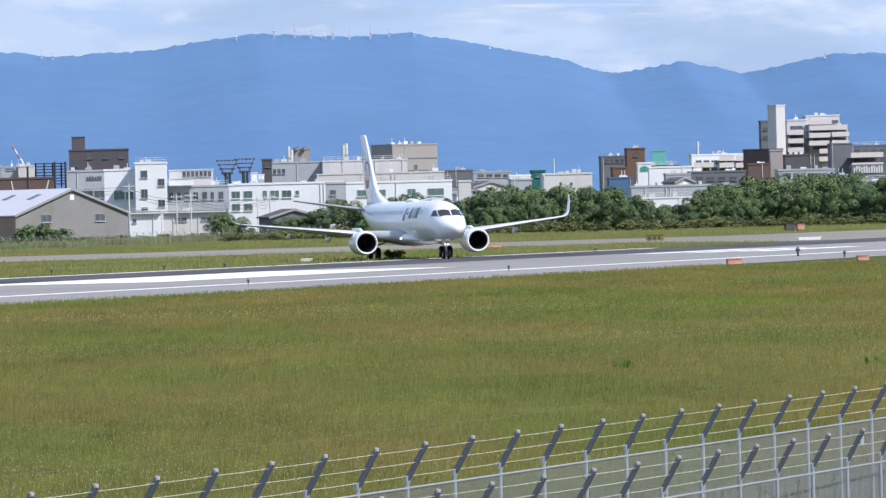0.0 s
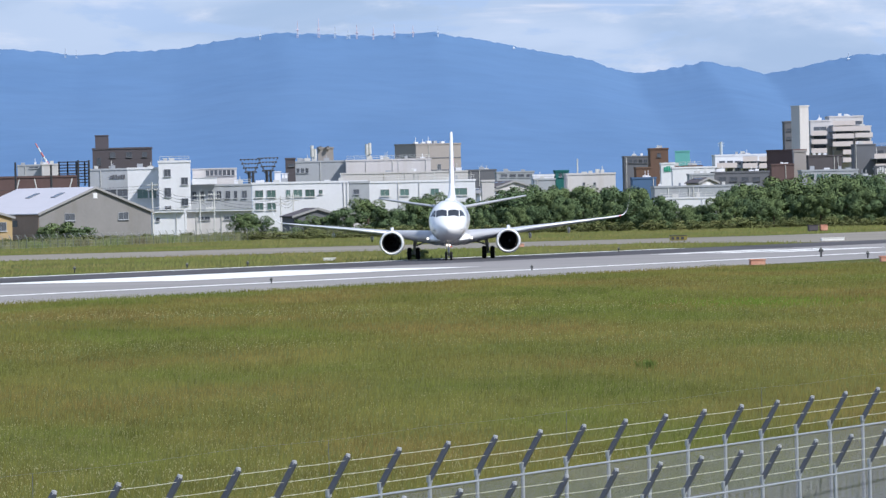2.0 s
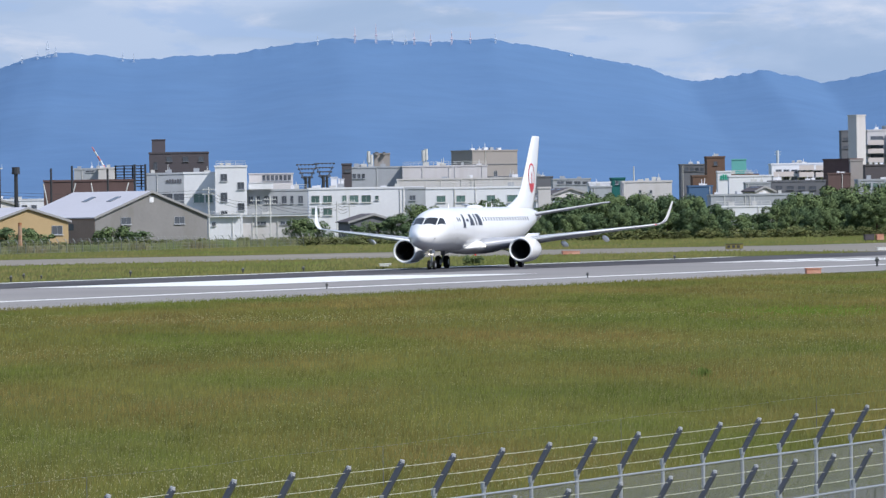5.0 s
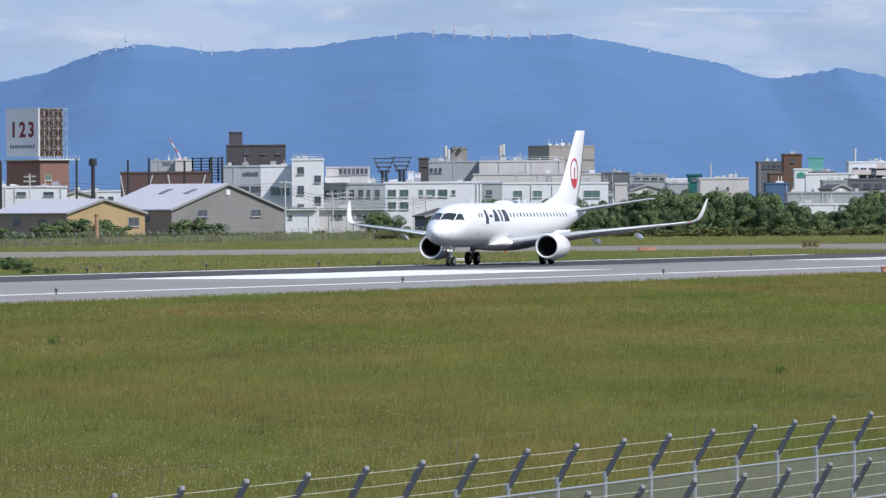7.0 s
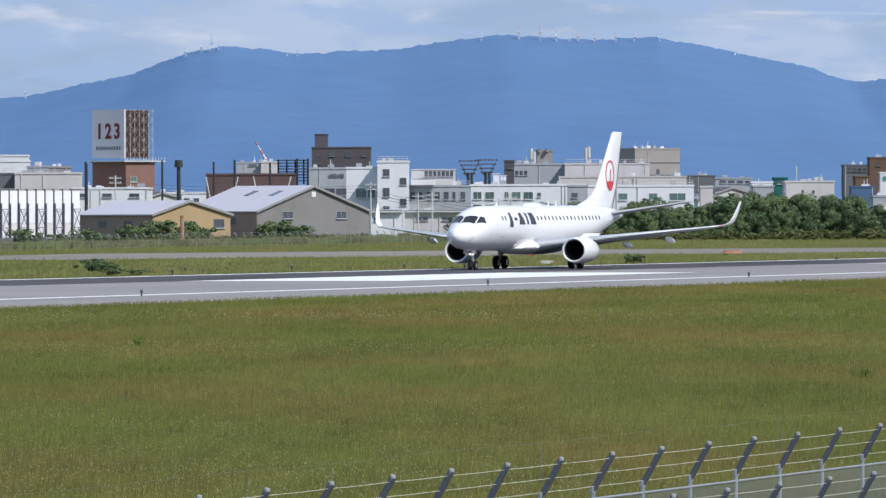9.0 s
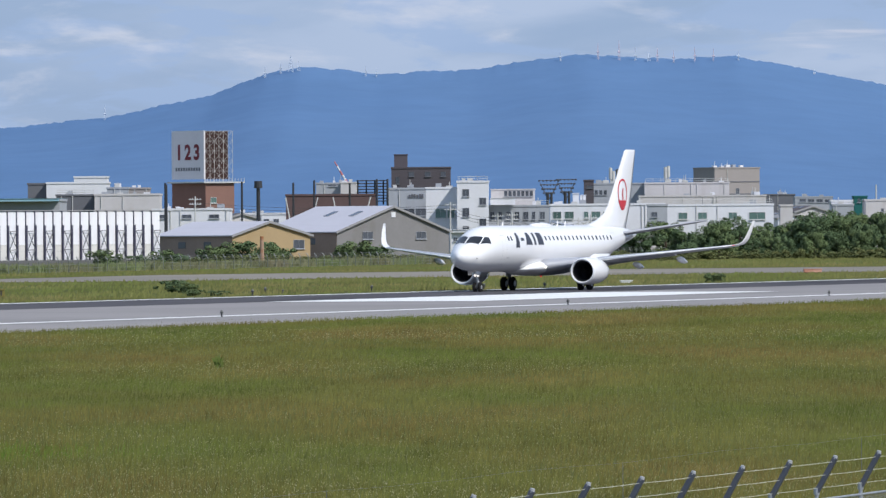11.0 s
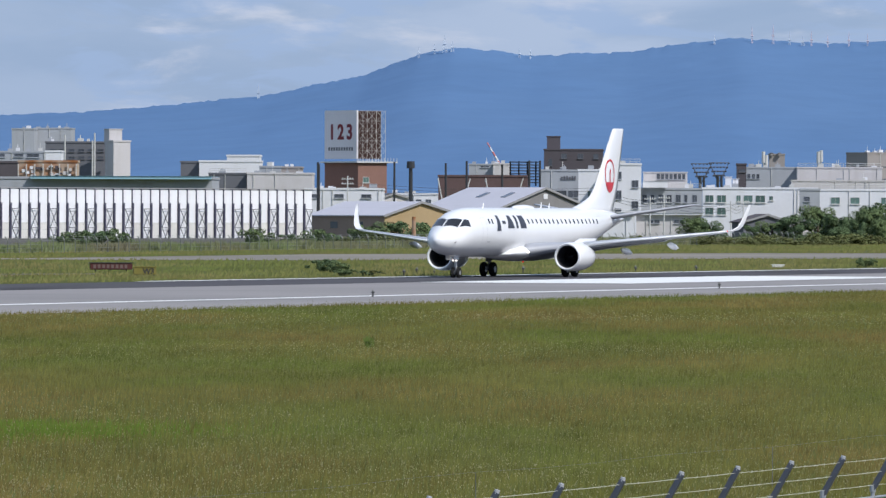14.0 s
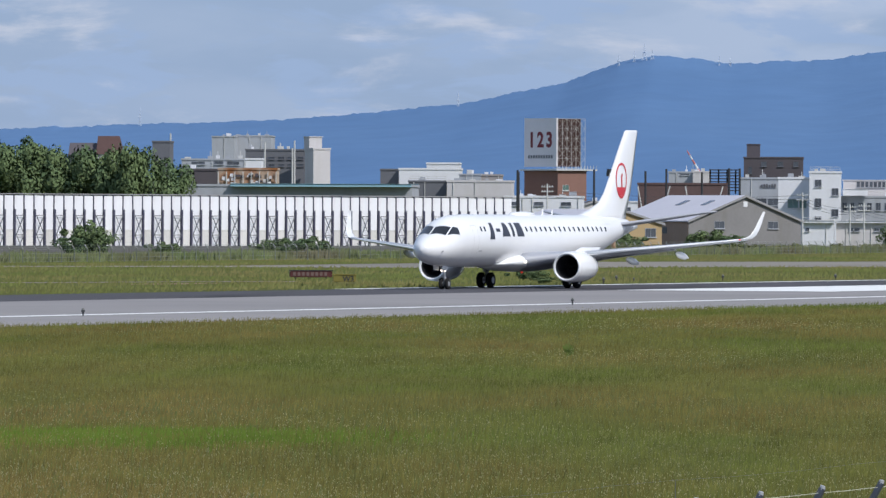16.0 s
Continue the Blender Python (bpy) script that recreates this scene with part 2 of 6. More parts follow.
def blades(name, count, spot, tall, wide, mat, seed, label):
    """Loose grass: each blade is one bent leaf of two triangles."""
    rng = np.random.default_rng(seed)
    p = spot(rng, count)
    n = len(p)
    far = np.clip(p[:, 1] / 220, 0.8, 2.2)
    h = tall * rng.uniform(0.6, 1.15, n) * (0.55 + 0.45 * clumps(p, 0.8, seed) + 0.5 * clumps(p, 3.5, seed + 1))
    w = wide * far * rng.uniform(0.6, 1.3, n)
    a = rng.uniform(-1.0, 1.0, n)
    side = np.stack([np.cos(a) * w / 2, np.sin(a) * w / 2], 1)
    lean = side * (rng.normal(0.1, 0.22, n) * h / (w / 2))[:, None]
    v = np.zeros((n, 4, 3))
    v[:, 0, :2], v[:, 1, :2] = p[:, :2] - side, p[:, :2] + side
    v[:, 2, :2], v[:, 2, 2] = p[:, :2] + side * 0.8 + lean * 0.62, h * 0.62
    v[:, 3, :2], v[:, 3, 2] = p[:, :2] + lean, h
    f = np.arange(n)[:, None] * 4 + np.array([[0, 1, 2, 0, 2, 3]])
    me = bpy.data.meshes.new(name)
    me.from_pydata(v.reshape(-1, 3), [], f.reshape(-1, 3))
    me.materials.append(mat)
    # a meadow takes the light from above more than a lone leaf would
    up = np.stack([np.sin(a) * 0.45, -np.cos(a) * 0.45, np.full(n, 0.9)], 1) + rng.normal(0, 0.13, (n, 3))
    up /= np.linalg.norm(up, axis=1)[:, None]
    me.shade_smooth()
    me.normals_split_custom_set_from_vertices(np.repeat(up, 4, axis=0))
    return tagged(new(name, me), label, "grass", "", "stuff")


def field(rng, count):
    """The meadow between the perimeter fence and the runway."""
    out = []
    while len(out) < 1 or sum(map(len, out)) < count:
        y = 95 + (rng.random(count) ** 1.35) * 400
        x = y * rng.uniform(-0.125, 0.098, count)
        q = x * ACROSS.x + y * ACROSS.y
        out.append(np.stack([x, y], 1)[(q > 28.9) & (q < 135.4 + rng.normal(0, 0.4, count))])
    return np.concatenate(out)[:count]


def seed_heads(count):
    """Small pale ears on thin stems, standing just above the grass, in loose drifts."""
    rng = np.random.default_rng(9)
    p = field(rng, count * 2)
    p = p[clumps(p, 5.0, 21) * 0.6 + clumps(p, 14.0, 22) * 0.6 > rng.uniform(0.25, 0.95, len(p))][:count]
    n = len(p)
    h, lean = rng.uniform(0.13, 0.25, n), rng.normal(0, 0.03, (n, 2))
    tall, w = rng.uniform(0.018, 0.041, n), rng.uniform(0.0045, 0.0102, n) * np.clip(p[:, 1] / 220, 0.8, 1.8)
    v = np.zeros((n, 7, 3))
    v[:, :3, :2] = p[:, None]
    v[:, 0, 0] -= 0.0006
    v[:, 1, 0] += 0.0006
    v[:, 2, :2] += lean
    v[:, 2, 2] = h
    v[:, 3:, :2] = (p + lean)[:, None]
    v[:, 3, 2], v[:, 5, 2] = h, h + tall
    v[:, 4, 0] += w
    v[:, 6, 0] -= w
    v[:, 4, 2] = v[:, 6, 2] = h + tall * 0.45
    base = np.arange(n)[:, None] * 7
    f = np.concatenate([base + np.array([[0, 1, 2]]), base + np.array([[3, 4, 5]]), base + np.array([[3, 5, 6]])])
    me = bpy.data.meshes.new("seed_head_grass")
    me.from_pydata(v.reshape(-1, 3), [], f)
    me.materials.append(M_seed)
    tagged(new("seed_head_grass", me), "pale grass seed heads drifting over the meadow", "grass", "", "stuff")


def far_strips(rng, count):
    """The rougher grass beyond the runway and along the boundary."""
    y = rng.uniform(440, 1120, count)
    x = y * rng.uniform(-0.13, 0.1, count)
    q = x * ACROSS.x + y * ACROSS.y
    taxi = np.interp(x, [p[0] for p in TAXI_NEAR], [p[1] for p in TAXI_NEAR])
    taxi_far = np.interp(x, [p[0] for p in TAXI_FAR], [p[1] for p in TAXI_FAR])
    s = x * ALONG.x + y * ALONG.y
    keep = (q > 191.5) & ((y < taxi) | (y > taxi_far)) & ~((x < -40) & (np.abs(y - 519 - (x + 57) * 1.22) < 4))
    keep &= ~((s > 712) & (q < 232) & (s > 712 + (q - 190) * 1.4))
    return np.stack([x, y], 1)[keep]


# ---- hills and masts ----
RIDGE = ((-260, 9.73), (-180, 11.00), (-140, 11.39), (-112.2, 11.61), (-97.7, 12.17), (-83, 12.63), (-71.7, 13.20), (-61.5, 14.17), (-52, 15.15), (-45, 16.73),
         (-39.8, 17.71), (-35.5, 19.40), (-32.6, 20.49), (-28.5, 21.28), (-23.2, 20.86), (-18.1, 20.25), (-10.5, 20.63), (-6, 20.82), (1.2, 21.90), (7.7,
         22.63), (15.9, 22.06), (21.5, 21.99), (27.3, 22.27), (33, 21.21), (38.5, 19.99), (45.5, 18.67), (52.5, 16.35), (57.5, 16.84), (62.3, 17.73), (66.6,
         16.81), (70, 15.85), (76, 17.14), (81.8, 18.22), (88, 18.15), (110, 16.69), (160, 14.55), (240, 11.33))
# blue base and faint glow stand in for haze over the woods
M_hill = material("hillside_with_painted_haze", (0.085, 0.160, 0.297), 1.0, vary=0.07, scale=0.006, fine=0.09, fine_scale=0.035, bump=1.6, tint=(0.092, 0.169, 0.307), emit=0.2,
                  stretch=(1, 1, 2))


def hills():
    far = 4650.0
    b = np.arange(-260, 240.01, 0.5)
    e = np.interp(b, [r[0] for r in RIDGE], [r[1] for r in RIDGE])
    e = np.convolve(np.pad(e, 2, mode="edge"), [0.1, 0.25, 0.3, 0.25, 0.1], "valid")
    rng = np.random.default_rng(5)
    jag = rng.normal(0, 0.06, len(b)) + 0.08 * np.sin(b * 0.9) * np.sin(b * 0.37)
    verts, faces, rows = [], [], 26
    for i, (bb, ee) in enumerate(zip(b, e)):
        for k in range(rows):
            f = k / (rows - 1)
            top = EYE[2] + (ee + (jag[i] if k == rows - 1 else 0)) / 1000 * far
            fold = noise.noise(Vector((bb * 0.06 + f * 1.1, f * 2.6, 3.0))) * 90 * f * (1 - f) * 2.2
            y = far - 1050 * (1 - f) ** 1.2 + fold
            verts.append((bb / 1000 * far, y, -2 + top * f ** 1.15 + 2 * f))
    for i in range(len(b) - 1):
        for k in range(rows - 1):
            a = i * rows + k
            faces.append((a, a + rows, a + rows + 1, a + 1))
    tagged(quick(verts, faces, "backdrop_hills", M_hill, True), "long wooded mountain ridge, blue from painted haze", "mountain", "", "structure")


hills()

# mast colours pulled towards sky and hill, haze put into the paint
M_mast = material("mast_paint_with_haze", (0.48, 0.54, 0.62), 0.8, vary=0.1)
M_mast_red = material("red_mast_paint_with_haze", (0.52, 0.47, 0.54), 0.8, vary=0.1)


def radio_mast(bearing, foot, height, width, mat):
    """A tapering lattice mast with a few aerial drums."""
    y = 4640.0
    mast = thing("radio_mast", pose(bearing / 1000 * y, y, EYE[2] + foot / 1000 * y - 3), "slender lattice radio mast on the mountain ridge", "mast", "masts on the ridge")
    h, w = height / 1000 * y + 3, width
    bm = bmesh.new()
    legs = [(sx * w, sy * w) for sx in (-1, 1) for sy in (-1, 1)]
    for lx, ly in legs:
        rod(bm, (lx, ly, 0), (lx * 0.3, ly * 0.3, h * 0.85), 0.11, 0.08, 5)
    for k in range(7):
        z0, z1 = h * 0.85 * k / 7, h * 0.85 * (k + 1) / 7
        t0, t1 = 1 - 0.7 * k / 7, 1 - 0.7 * (k + 1) / 7
        rod(bm, (-w * t0, -w * t0, z0), (w * t1, -w * t1, z1), 0.09, None, 4)
        rod(bm, (w * t0, -w * t0, z0), (-w * t1, -w * t1, z1), 0.09, None, 4)
    part("lattice", bm, mat, mast)
    bm = bmesh.new()
    rod(bm, (0, 0, h * 0.84), (0, 0, h), 0.2, 0.1, 6)
    part("aerial", bm, mat, mast)
    bm = bmesh.new()
    rod(bm, (-0.8, -w * 0.5, h * 0.5), (0.8, -w * 0.5, h * 0.5), 0.45, None, 8)
    part("drum", bm, mat, mast)


for b, foot, hh, w, red in ((-30.9, 21.09, 0.7, 0.5, 0), (-29.6, 21.28, 1.55, 1.5, 0), (-28.6, 21.18, 0.9, 1.1, 0), (-32.9, 20.39, 0.9, 0.6, 0), (-20, 20.36, 0.9, 0.5, 0),
                            (-18.6, 20.25, 0.8, 0.5, 0), (5, 22.19, 0.8, 0.5, 0), (9.8, 22.37, 1.7, 0.5, 1), (12.5, 22.07, 2.3, 0.7, 1), (14.6, 21.96, 1.5, 0.6, 0), (16.3, 21.95,
                            0.9, 1.2, 0), (17.4, 21.95, 1.5, 0.5, 1), (19.5, 21.85, 1.2, 0.4, 1), (22.2, 21.84, 1.6, 0.5, 1), (24.6, 21.93, 1.3, 0.4, 1), (27.8, 22.12, 0.8, 0.4,
                            0), (-53.5, 14.95, 1.6, 0.7, 0), (80.5, 17.37, 1.2, 0.5, 0), (37.5, 20.00, 0.5, 0.7, 0), (-94.5, 12.46, 2, 0.7, 0)):
    radio_mast(b, foot, hh, w, M_mast_red if red else M_mast)

# ---- airliner: x forward from the main wheels, y to its left, z up from the ground ----
M_body = material("white_gloss_paint", (0.82, 0.82, 0.83), 0.25, vary=0.02, scale=0.4, fine=0.015, fine_scale=3, coat=0.3, tint=(0.79, 0.795, 0.81))
M_wing = material("grey_wing_paint", (0.36, 0.375, 0.42), 0.35, vary=0.05, scale=0.6, fine=0.03, fine_scale=4)
M_lead = material("bare_metal_edge", (0.86, 0.87, 0.88), 0.4, 0.2, vary=0.04)
M_dark = material("dark_recess", (0.015, 0.016, 0.02), 0.6, vary=0.2)
M_fan = material("fan_blades", (0.06, 0.065, 0.075), 0.4, 0.6, vary=0.1)
M_tyre = material("black_tyre_rubber", (0.022, 0.022, 0.023), 0.85, vary=0.2, scale=4)
M_rim = material("grey_wheel_rim", (0.42, 0.43, 0.45), 0.4, 0.5, vary=0.1)
M_strut = material("pale_gear_paint", (0.55, 0.56, 0.58), 0.4, vary=0.1, scale=3)
M_pane = glass("dark_cockpit_glass", (0.02, 0.022, 0.028))
M_navy = material("dark_navy_marking", (0.028, 0.03, 0.045), 0.35, vary=0.03)
M_red = material("red_tail_marking", (0.55, 0.018, 0.03), 0.35, vary=0.05)
M_seam = material("panel_seam", (0.42, 0.43, 0.45), 0.5, vary=0.1)
M_lamp = glow("landing_light_glass", (1.0, 0.9, 0.8), 2.5)
M_rootlamp = glow("root_light_glass", (1.0, 0.92, 0.8), 2.0)
M_beacon = glow("red_beacon_glass", (0.7, 0.04, 0.03), 0.9)
NOSE = 17.7
HULL = ((0.0, 0.03, 2.51, 2.45), (0.10, 0.27, 2.75, 2.2), (0.35, 0.55, 2.96, 1.98), (0.8, 0.84, 3.19, 1.79), (1.4, 1.09, 3.44, 1.64), (1.9, 1.235, 3.69, 1.55),
        (2.4, 1.335, 3.98, 1.5), (3.0, 1.42, 4.28, 1.45), (3.8, 1.48, 4.51, 1.42), (5.0, 1.505, 4.65, 1.4), (6.5, 1.505, 4.69, 1.4), (14, 1.505, 4.69, 1.4), (22.0, 1.505, 4.69, 1.4),
        (25, 1.49, 4.69, 1.56), (28, 1.33, 4.68, 2.05), (31, 1.0, 4.62, 2.75), (34, 0.58, 4.44, 3.4), (36.24, 0.16, 4.12, 3.78))


def hull(d, angle, out=0.0):
    """The skin's point d metres behind the nose, angle in degrees from the top towards the left side."""
    k = [h[0] for h in HULL]
    w, t, b = (float(np.interp(d, k, [h[j] for h in HULL])) for j in (1, 2, 3))
    a = radians(angle)
    return Vector((NOSE - d, (w + out) * math.sin(a), (t + b) / 2 + ((t - b) / 2 + out) * math.cos(a)))


def hull_at(d, z, side, out=0.0):
    """The angle of the skin at height z on one side (1 left, -1 right)."""
    k = [h[0] for h in HULL]
    t, b = (float(np.interp(d, k, [h[j] for h in HULL])) for j in (2, 3))
    c = max(-1, min(1, (z - (t + b) / 2) / ((t - b) / 2)))
    return hull(d, side * math.degrees(math.acos(c)), out)


def patch(bm, corners, out=0.012, n=5, side=1):
    """A piece of skin between four corners (d, angle), lying just proud of the hull."""
    grid = []
    for i in range(n + 1):
        row = []
        for j in range(n + 1):
            u, v = i / n, j / n
            d = (1 - v) * ((1 - u) * corners[0][0] + u * corners[1][0]) + v * ((1 - u) * corners[3][0] + u * corners[2][0])
            a = (1 - v) * ((1 - u) * corners[0][1] + u * corners[1][1]) + v * ((1 - u) * corners[3][1] + u * corners[2][1])
            row.append(bm.verts.new(hull(d, a * side, out)))
        grid.append(row)
    for i in range(n):
        for j in range(n):
            bm.faces.new((grid[i][j], grid[i + 1][j], grid[i + 1][j + 1], grid[i][j + 1]))


def wall_patch(bm, d0, d1, z0, z1, side, out=0.012, slant=0.0, n=3):
    grid = []
    for i in range(2):
        row = []
        for j in range(n + 1):
            z = z0 + (z1 - z0) * j / n
            row.append(bm.verts.new(hull_at((d0, d1)[i] - slant * (z - z0), z, side, out)))
        grid.append(row)
    for j in range(n):
        bm.faces.new((grid[0][j], grid[1][j], grid[1][j + 1], grid[0][j + 1]))


def aerofoil(lead, chord, thick, y, z, n=9, flat=False, droop=0.0):
    """One wing section as a ring of points, from the trailing edge over the top and back."""
    pts = []
    for sgn in (1, -1):
        for k in range(n):
            u = 1 - k / n if sgn == 1 else k / n
            half = thick * (1.48 * math.sqrt(max(u, 0)) - 0.63 * u - 1.758 * u * u + 1.4215 * u ** 3 - 0.5075 * u ** 4) * 2.0
            pts.append((u, sgn * half * (0.62 if sgn == 1 else 0.38)))
    if flat:
        return [Vector((lead - u * chord, y + math.copysign(abs(h) / (0.62 if h > 0 else 0.38) * 0.5, h) * chord, z)) for u, h in pts]
    return [Vector((lead - u * chord, y, z + h * chord - u * chord * droop)) for u, h in pts]


def fin_half(x, z):
    """Half the fin's thickness there, and a hair more."""
    lead, chord = float(np.interp(z, (5.5, 6.1, 7.0, 9.0), (-11.9, -12.8, -13.65, -15.4))), float(np.interp(z, (5.5, 6.1, 7.0, 9.0), (5.35, 4.8, 4.25, 3.1)))
    u = min(1.0, max(0.0, (lead - x) / chord))
    return 0.095 * (1.48 * math.sqrt(u) - 0.63 * u - 1.758 * u * u + 1.4215 * u ** 3 - 0.5075 * u ** 4) * chord + 0.022


def wheel(parent, y, r, w, x):
    """A wheel about its own axle, so that it can roll."""
    rings = []
    for yy, rr in ((-w / 2, r * 0.62), (-w / 2, r * 0.84), (-w * 0.36, r * 0.97), (0, r), (w * 0.36, r * 0.97), (w / 2, r * 0.84), (w / 2, r * 0.62)):
        rings.append([(rr * math.cos(2 * math.pi * k / 24), yy, rr * math.sin(2 * math.pi * k / 24)) for k in range(24)])
    bm = bmesh.new()
    skin(bm, rings)
    hub = part("wheel", bm, M_tyre, parent, "black rubber aircraft tyre", True)
    hub.location = (x, y, r)
    bm = bmesh.new()
    for s in (-1, 1):
        rod(bm, (0, s * w * 0.40, 0), (0, s * w * 0.53, 0), r * 0.58, r * 0.4, 18)
    for k in range(6):
        a = k * math.pi / 3
        rod(bm, (r * 0.36 * math.cos(a), -w * 0.56, r * 0.36 * math.sin(a)), (r * 0.36 * math.cos(a), w * 0.56, r * 0.36 * math.sin(a)), r * 0.05, None, 6)
    part("rim", bm, M_rim, hub, "grey metal rim")
    return hub


def airliner():
    plane = thing("airliner", pose(0, 0, 0), "white twin-engined regional jet airliner rolling on the runway", "airliner")
    bm = bmesh.new()
    ds = [0, 0.04, 0.1, 0.2, 0.35, 0.55, 0.8, 1.1, 1.4, 1.9, 2.4, 3, 3.8, 5, 6.5, 9, 12, 15, 18, 22, 23.5, 25, 26.5, 28, 29.5, 31, 32.5, 34, 35.2, 36.24]
    skin(bm, [[hull(d, 360 * k / 48) for k in range(48)] for d in ds])
    part("fuselage", bm, M_body, plane, "glossy white fuselage", True)
    # belly and wing fairing
    bm = bmesh.new()
    rings = []
    for d, w, zt, zb in ((10.4, 0.9, 1.6, 1.5), (11.4, 1.45, 2.0, 1.28), (12.6, 1.68, 2.25, 1.12), (14.5, 1.76, 2.35, 1.06), (17.5, 1.76, 2.35, 1.06), (19.5, 1.62, 2.2, 1.14), (21.5, 1.2, 1.8, 1.3), (22.8, 0.5, 1.55, 1.42)):
        rings.append([(NOSE - d, w * math.sin(2 * math.pi * k / 28), (zt + zb) / 2 + (zt - zb) / 2 * math.cos(2 * math.pi * k / 28)) for k in range(28)])
    skin(bm, rings)
    part("wing_fairing", bm, M_body, plane, "white bulged wing fairing", True)
    # cockpit panes
    for s in (1, -1):
        for c in (((1.38, 2.2), (1.90, 44.7), (2.75, 38.5), (2.20, 2.2)), ((2.0, 48.0), (3.12, 69.0), (3.28, 49.0), (2.87, 40.8))):
            bm = bmesh.new()
            patch(bm, c, 0.014, 5, s)
            part("cockpit_pane", bm, M_pane, plane, "dark cockpit glass", True)
        for c in (((1.33, 0.4), (1.85, 46), (1.91, 45), (1.38, 0.4)), ((2.2, 0.5), (2.75, 38.5), (2.80, 38), (2.25, 0.5))):
            bm = bmesh.new()
            patch(bm, c, 0.010, 6, s)
            part("pane_surround", bm, M_seam, plane, "grey window seal", True)
        # cabin windows
        for d in [6.35, 6.95] + [13.8 + 0.81 * k for k in range(18)]:
            bm = bmesh.new()
            wall_patch(bm, d, d + 0.24, 3.62, 3.92, s, 0.012, 0, 3)
            part("cabin_window", bm, M_pane, plane)
        # the name on the side, kept as plain slanted blocks
        for low0, low1, top0, top1, z0, z1 in ((7.6, 8.4, 8.15, 8.55, 3.12, 4.16), (8.85, 9.5, 8.88, 9.53, 3.6, 3.8), (9.7, 11.0, 10.25, 10.75, 3.3, 4.16), (11.35, 11.75, 11.45, 11.85, 3.3, 4.16), (12.15, 13.3, 12.25, 13.2, 3.3, 4.16)):
            if s < 0:
                low0, low1, top0, top1 = 20.9 - low0, 20.9 - low1, 20.9 - top0, 20.9 - top1
            bm = bmesh.new()
            rows = [[bm.verts.new(hull_at(a + (b - a) * f, z0 + (z1 - z0) * f, s, 0.012)) for a, b in ((low0, top0), (low1, top1))] for f in [k / 6 for k in range(7)]]
            for r0, r1 in zip(rows, rows[1:]):
                bm.faces.new((r0[0], r0[1], r1[1], r1[0]))
            part("side_marking", bm, M_navy, plane, "dark navy slanted block on the side")
        # doors, seams and a service hatch
        for d0, d1, z0, z1 in ((5.0, 5.8, 1.95, 3.98), (28.1, 28.8, 2.4, 4.1)):
            bm = bmesh.new()
            for a in (d0, d1):
                wall_patch(bm, a, a + 0.03, z0, z1, s, 0.006, 0, 6)
            for z in (z0, z1):
                wall_patch(bm, d0, d1, z, z + 0.03, s, 0.006, 0, 1)
            part("door_seam", bm, M_seam, plane)
        bm = bmesh.new()
        wall_patch(bm, 6.0, 6.55, 2.36, 2.44, s, 0.008, 0, 1)
        part("service_hatch", bm, M_seam, plane)
        bm = bmesh.new()
        rod(bm, hull(1.25, s * 98), hull(1.0, s * 98, 0.16), 0.022, None, 6)
        rod(bm, hull(1.0, s * 98, 0.16), hull(0.8, s * 98, 0.24), 0.022, 0.01, 6)
        part("pitot_probe", bm, M_dark, plane)
    # wings
    for s in (1, -1):
        bm = bmesh.new()
        secs = ((1.0, 5.3, 8.3, 0.145, 1.62), (1.7, 4.75, 7.5, 0.14, 1.74), (4.7, 2.75, 4.75, 0.11, 2.12), (9.0, 0.25, 3.05, 0.10, 2.62), (12.6, -1.75, 1.85, 0.095, 3.02), (13.45, -2.25, 1.6, 0.09, 3.13))
        skin(bm, [aerofoil(l, c, t, s * y, z, droop=0.022) for y, l, c, t, z in secs])
        wing = part("wing", bm, M_wing, plane, "pale grey swept wing", True)
        bm = bmesh.new()
        skin(bm, [aerofoil(l + 0.05, c * 0.09, t * 4.6, s * y, z + c * 0.006, 6) for y, l, c, t, z in secs[2:]])
        part("slat", bm, M_lead, wing, "bright bare metal leading edge", True)
        bm = bmesh.new()
        skin(bm, [aerofoil(l, c, 0.07, s * y, z) for y, l, c, z in ((13.45, -2.25, 1.6, 3.13), (13.75, -2.55, 1.35, 3.22), (13.98, -2.85, 1.15, 3.42), (14.12, -3.15, 0.98, 3.75), (14.24, -3.55, 0.8, 4.25), (14.36, -4.15, 0.45, 4.92))])
        part("winglet", bm, M_body, wing, "white upswept winglet", True)
        bm = bmesh.new()
        bmesh.ops.create_uvsphere(bm, u_segments=10, v_segments=8, radius=0.05)
        bmesh.ops.translate(bm, verts=bm.verts, vec=(-2.25, s * 13.5, 3.14))
        part("tip_light", bm, M_beacon if s == 1 else M_pane, wing, "", True)
        # flaps let down a little, and their track fairings
        bm = bmesh.new()
        skin(bm, [aerofoil(l, c, 0.12, s * y, z, droop=0.06) for y, l, c, z in ((1.8, -2.2, 1.1, 1.5), (4.6, -1.6, 1.0, 1.95), (8.9, -2.4, 0.75, 2.5))])
        part("flap", bm, M_wing, wing, "", True)
        for y, x0, z in ((6.3, -0.9, 2.08), (9.4, -1.6, 2.44)):
            bm = bmesh.new()
            rings = []
            for f, r in ((0, 0.03), (0.15, 0.17), (0.4, 0.24), (0.7, 0.2), (1.0, 0.04)):
                rings.append([(x0 - 2.35 * f, s * y + r * 0.55 * math.cos(a), z - 0.2 - 0.28 * f + r * math.sin(a)) for a in [2 * math.pi * k / 14 for k in range(14)]])
            skin(bm, rings)
            part("flap_fairing", bm, M_body, wing, "", True)
    # fin, tailplane, dorsal fillet
    bm = bmesh.new()
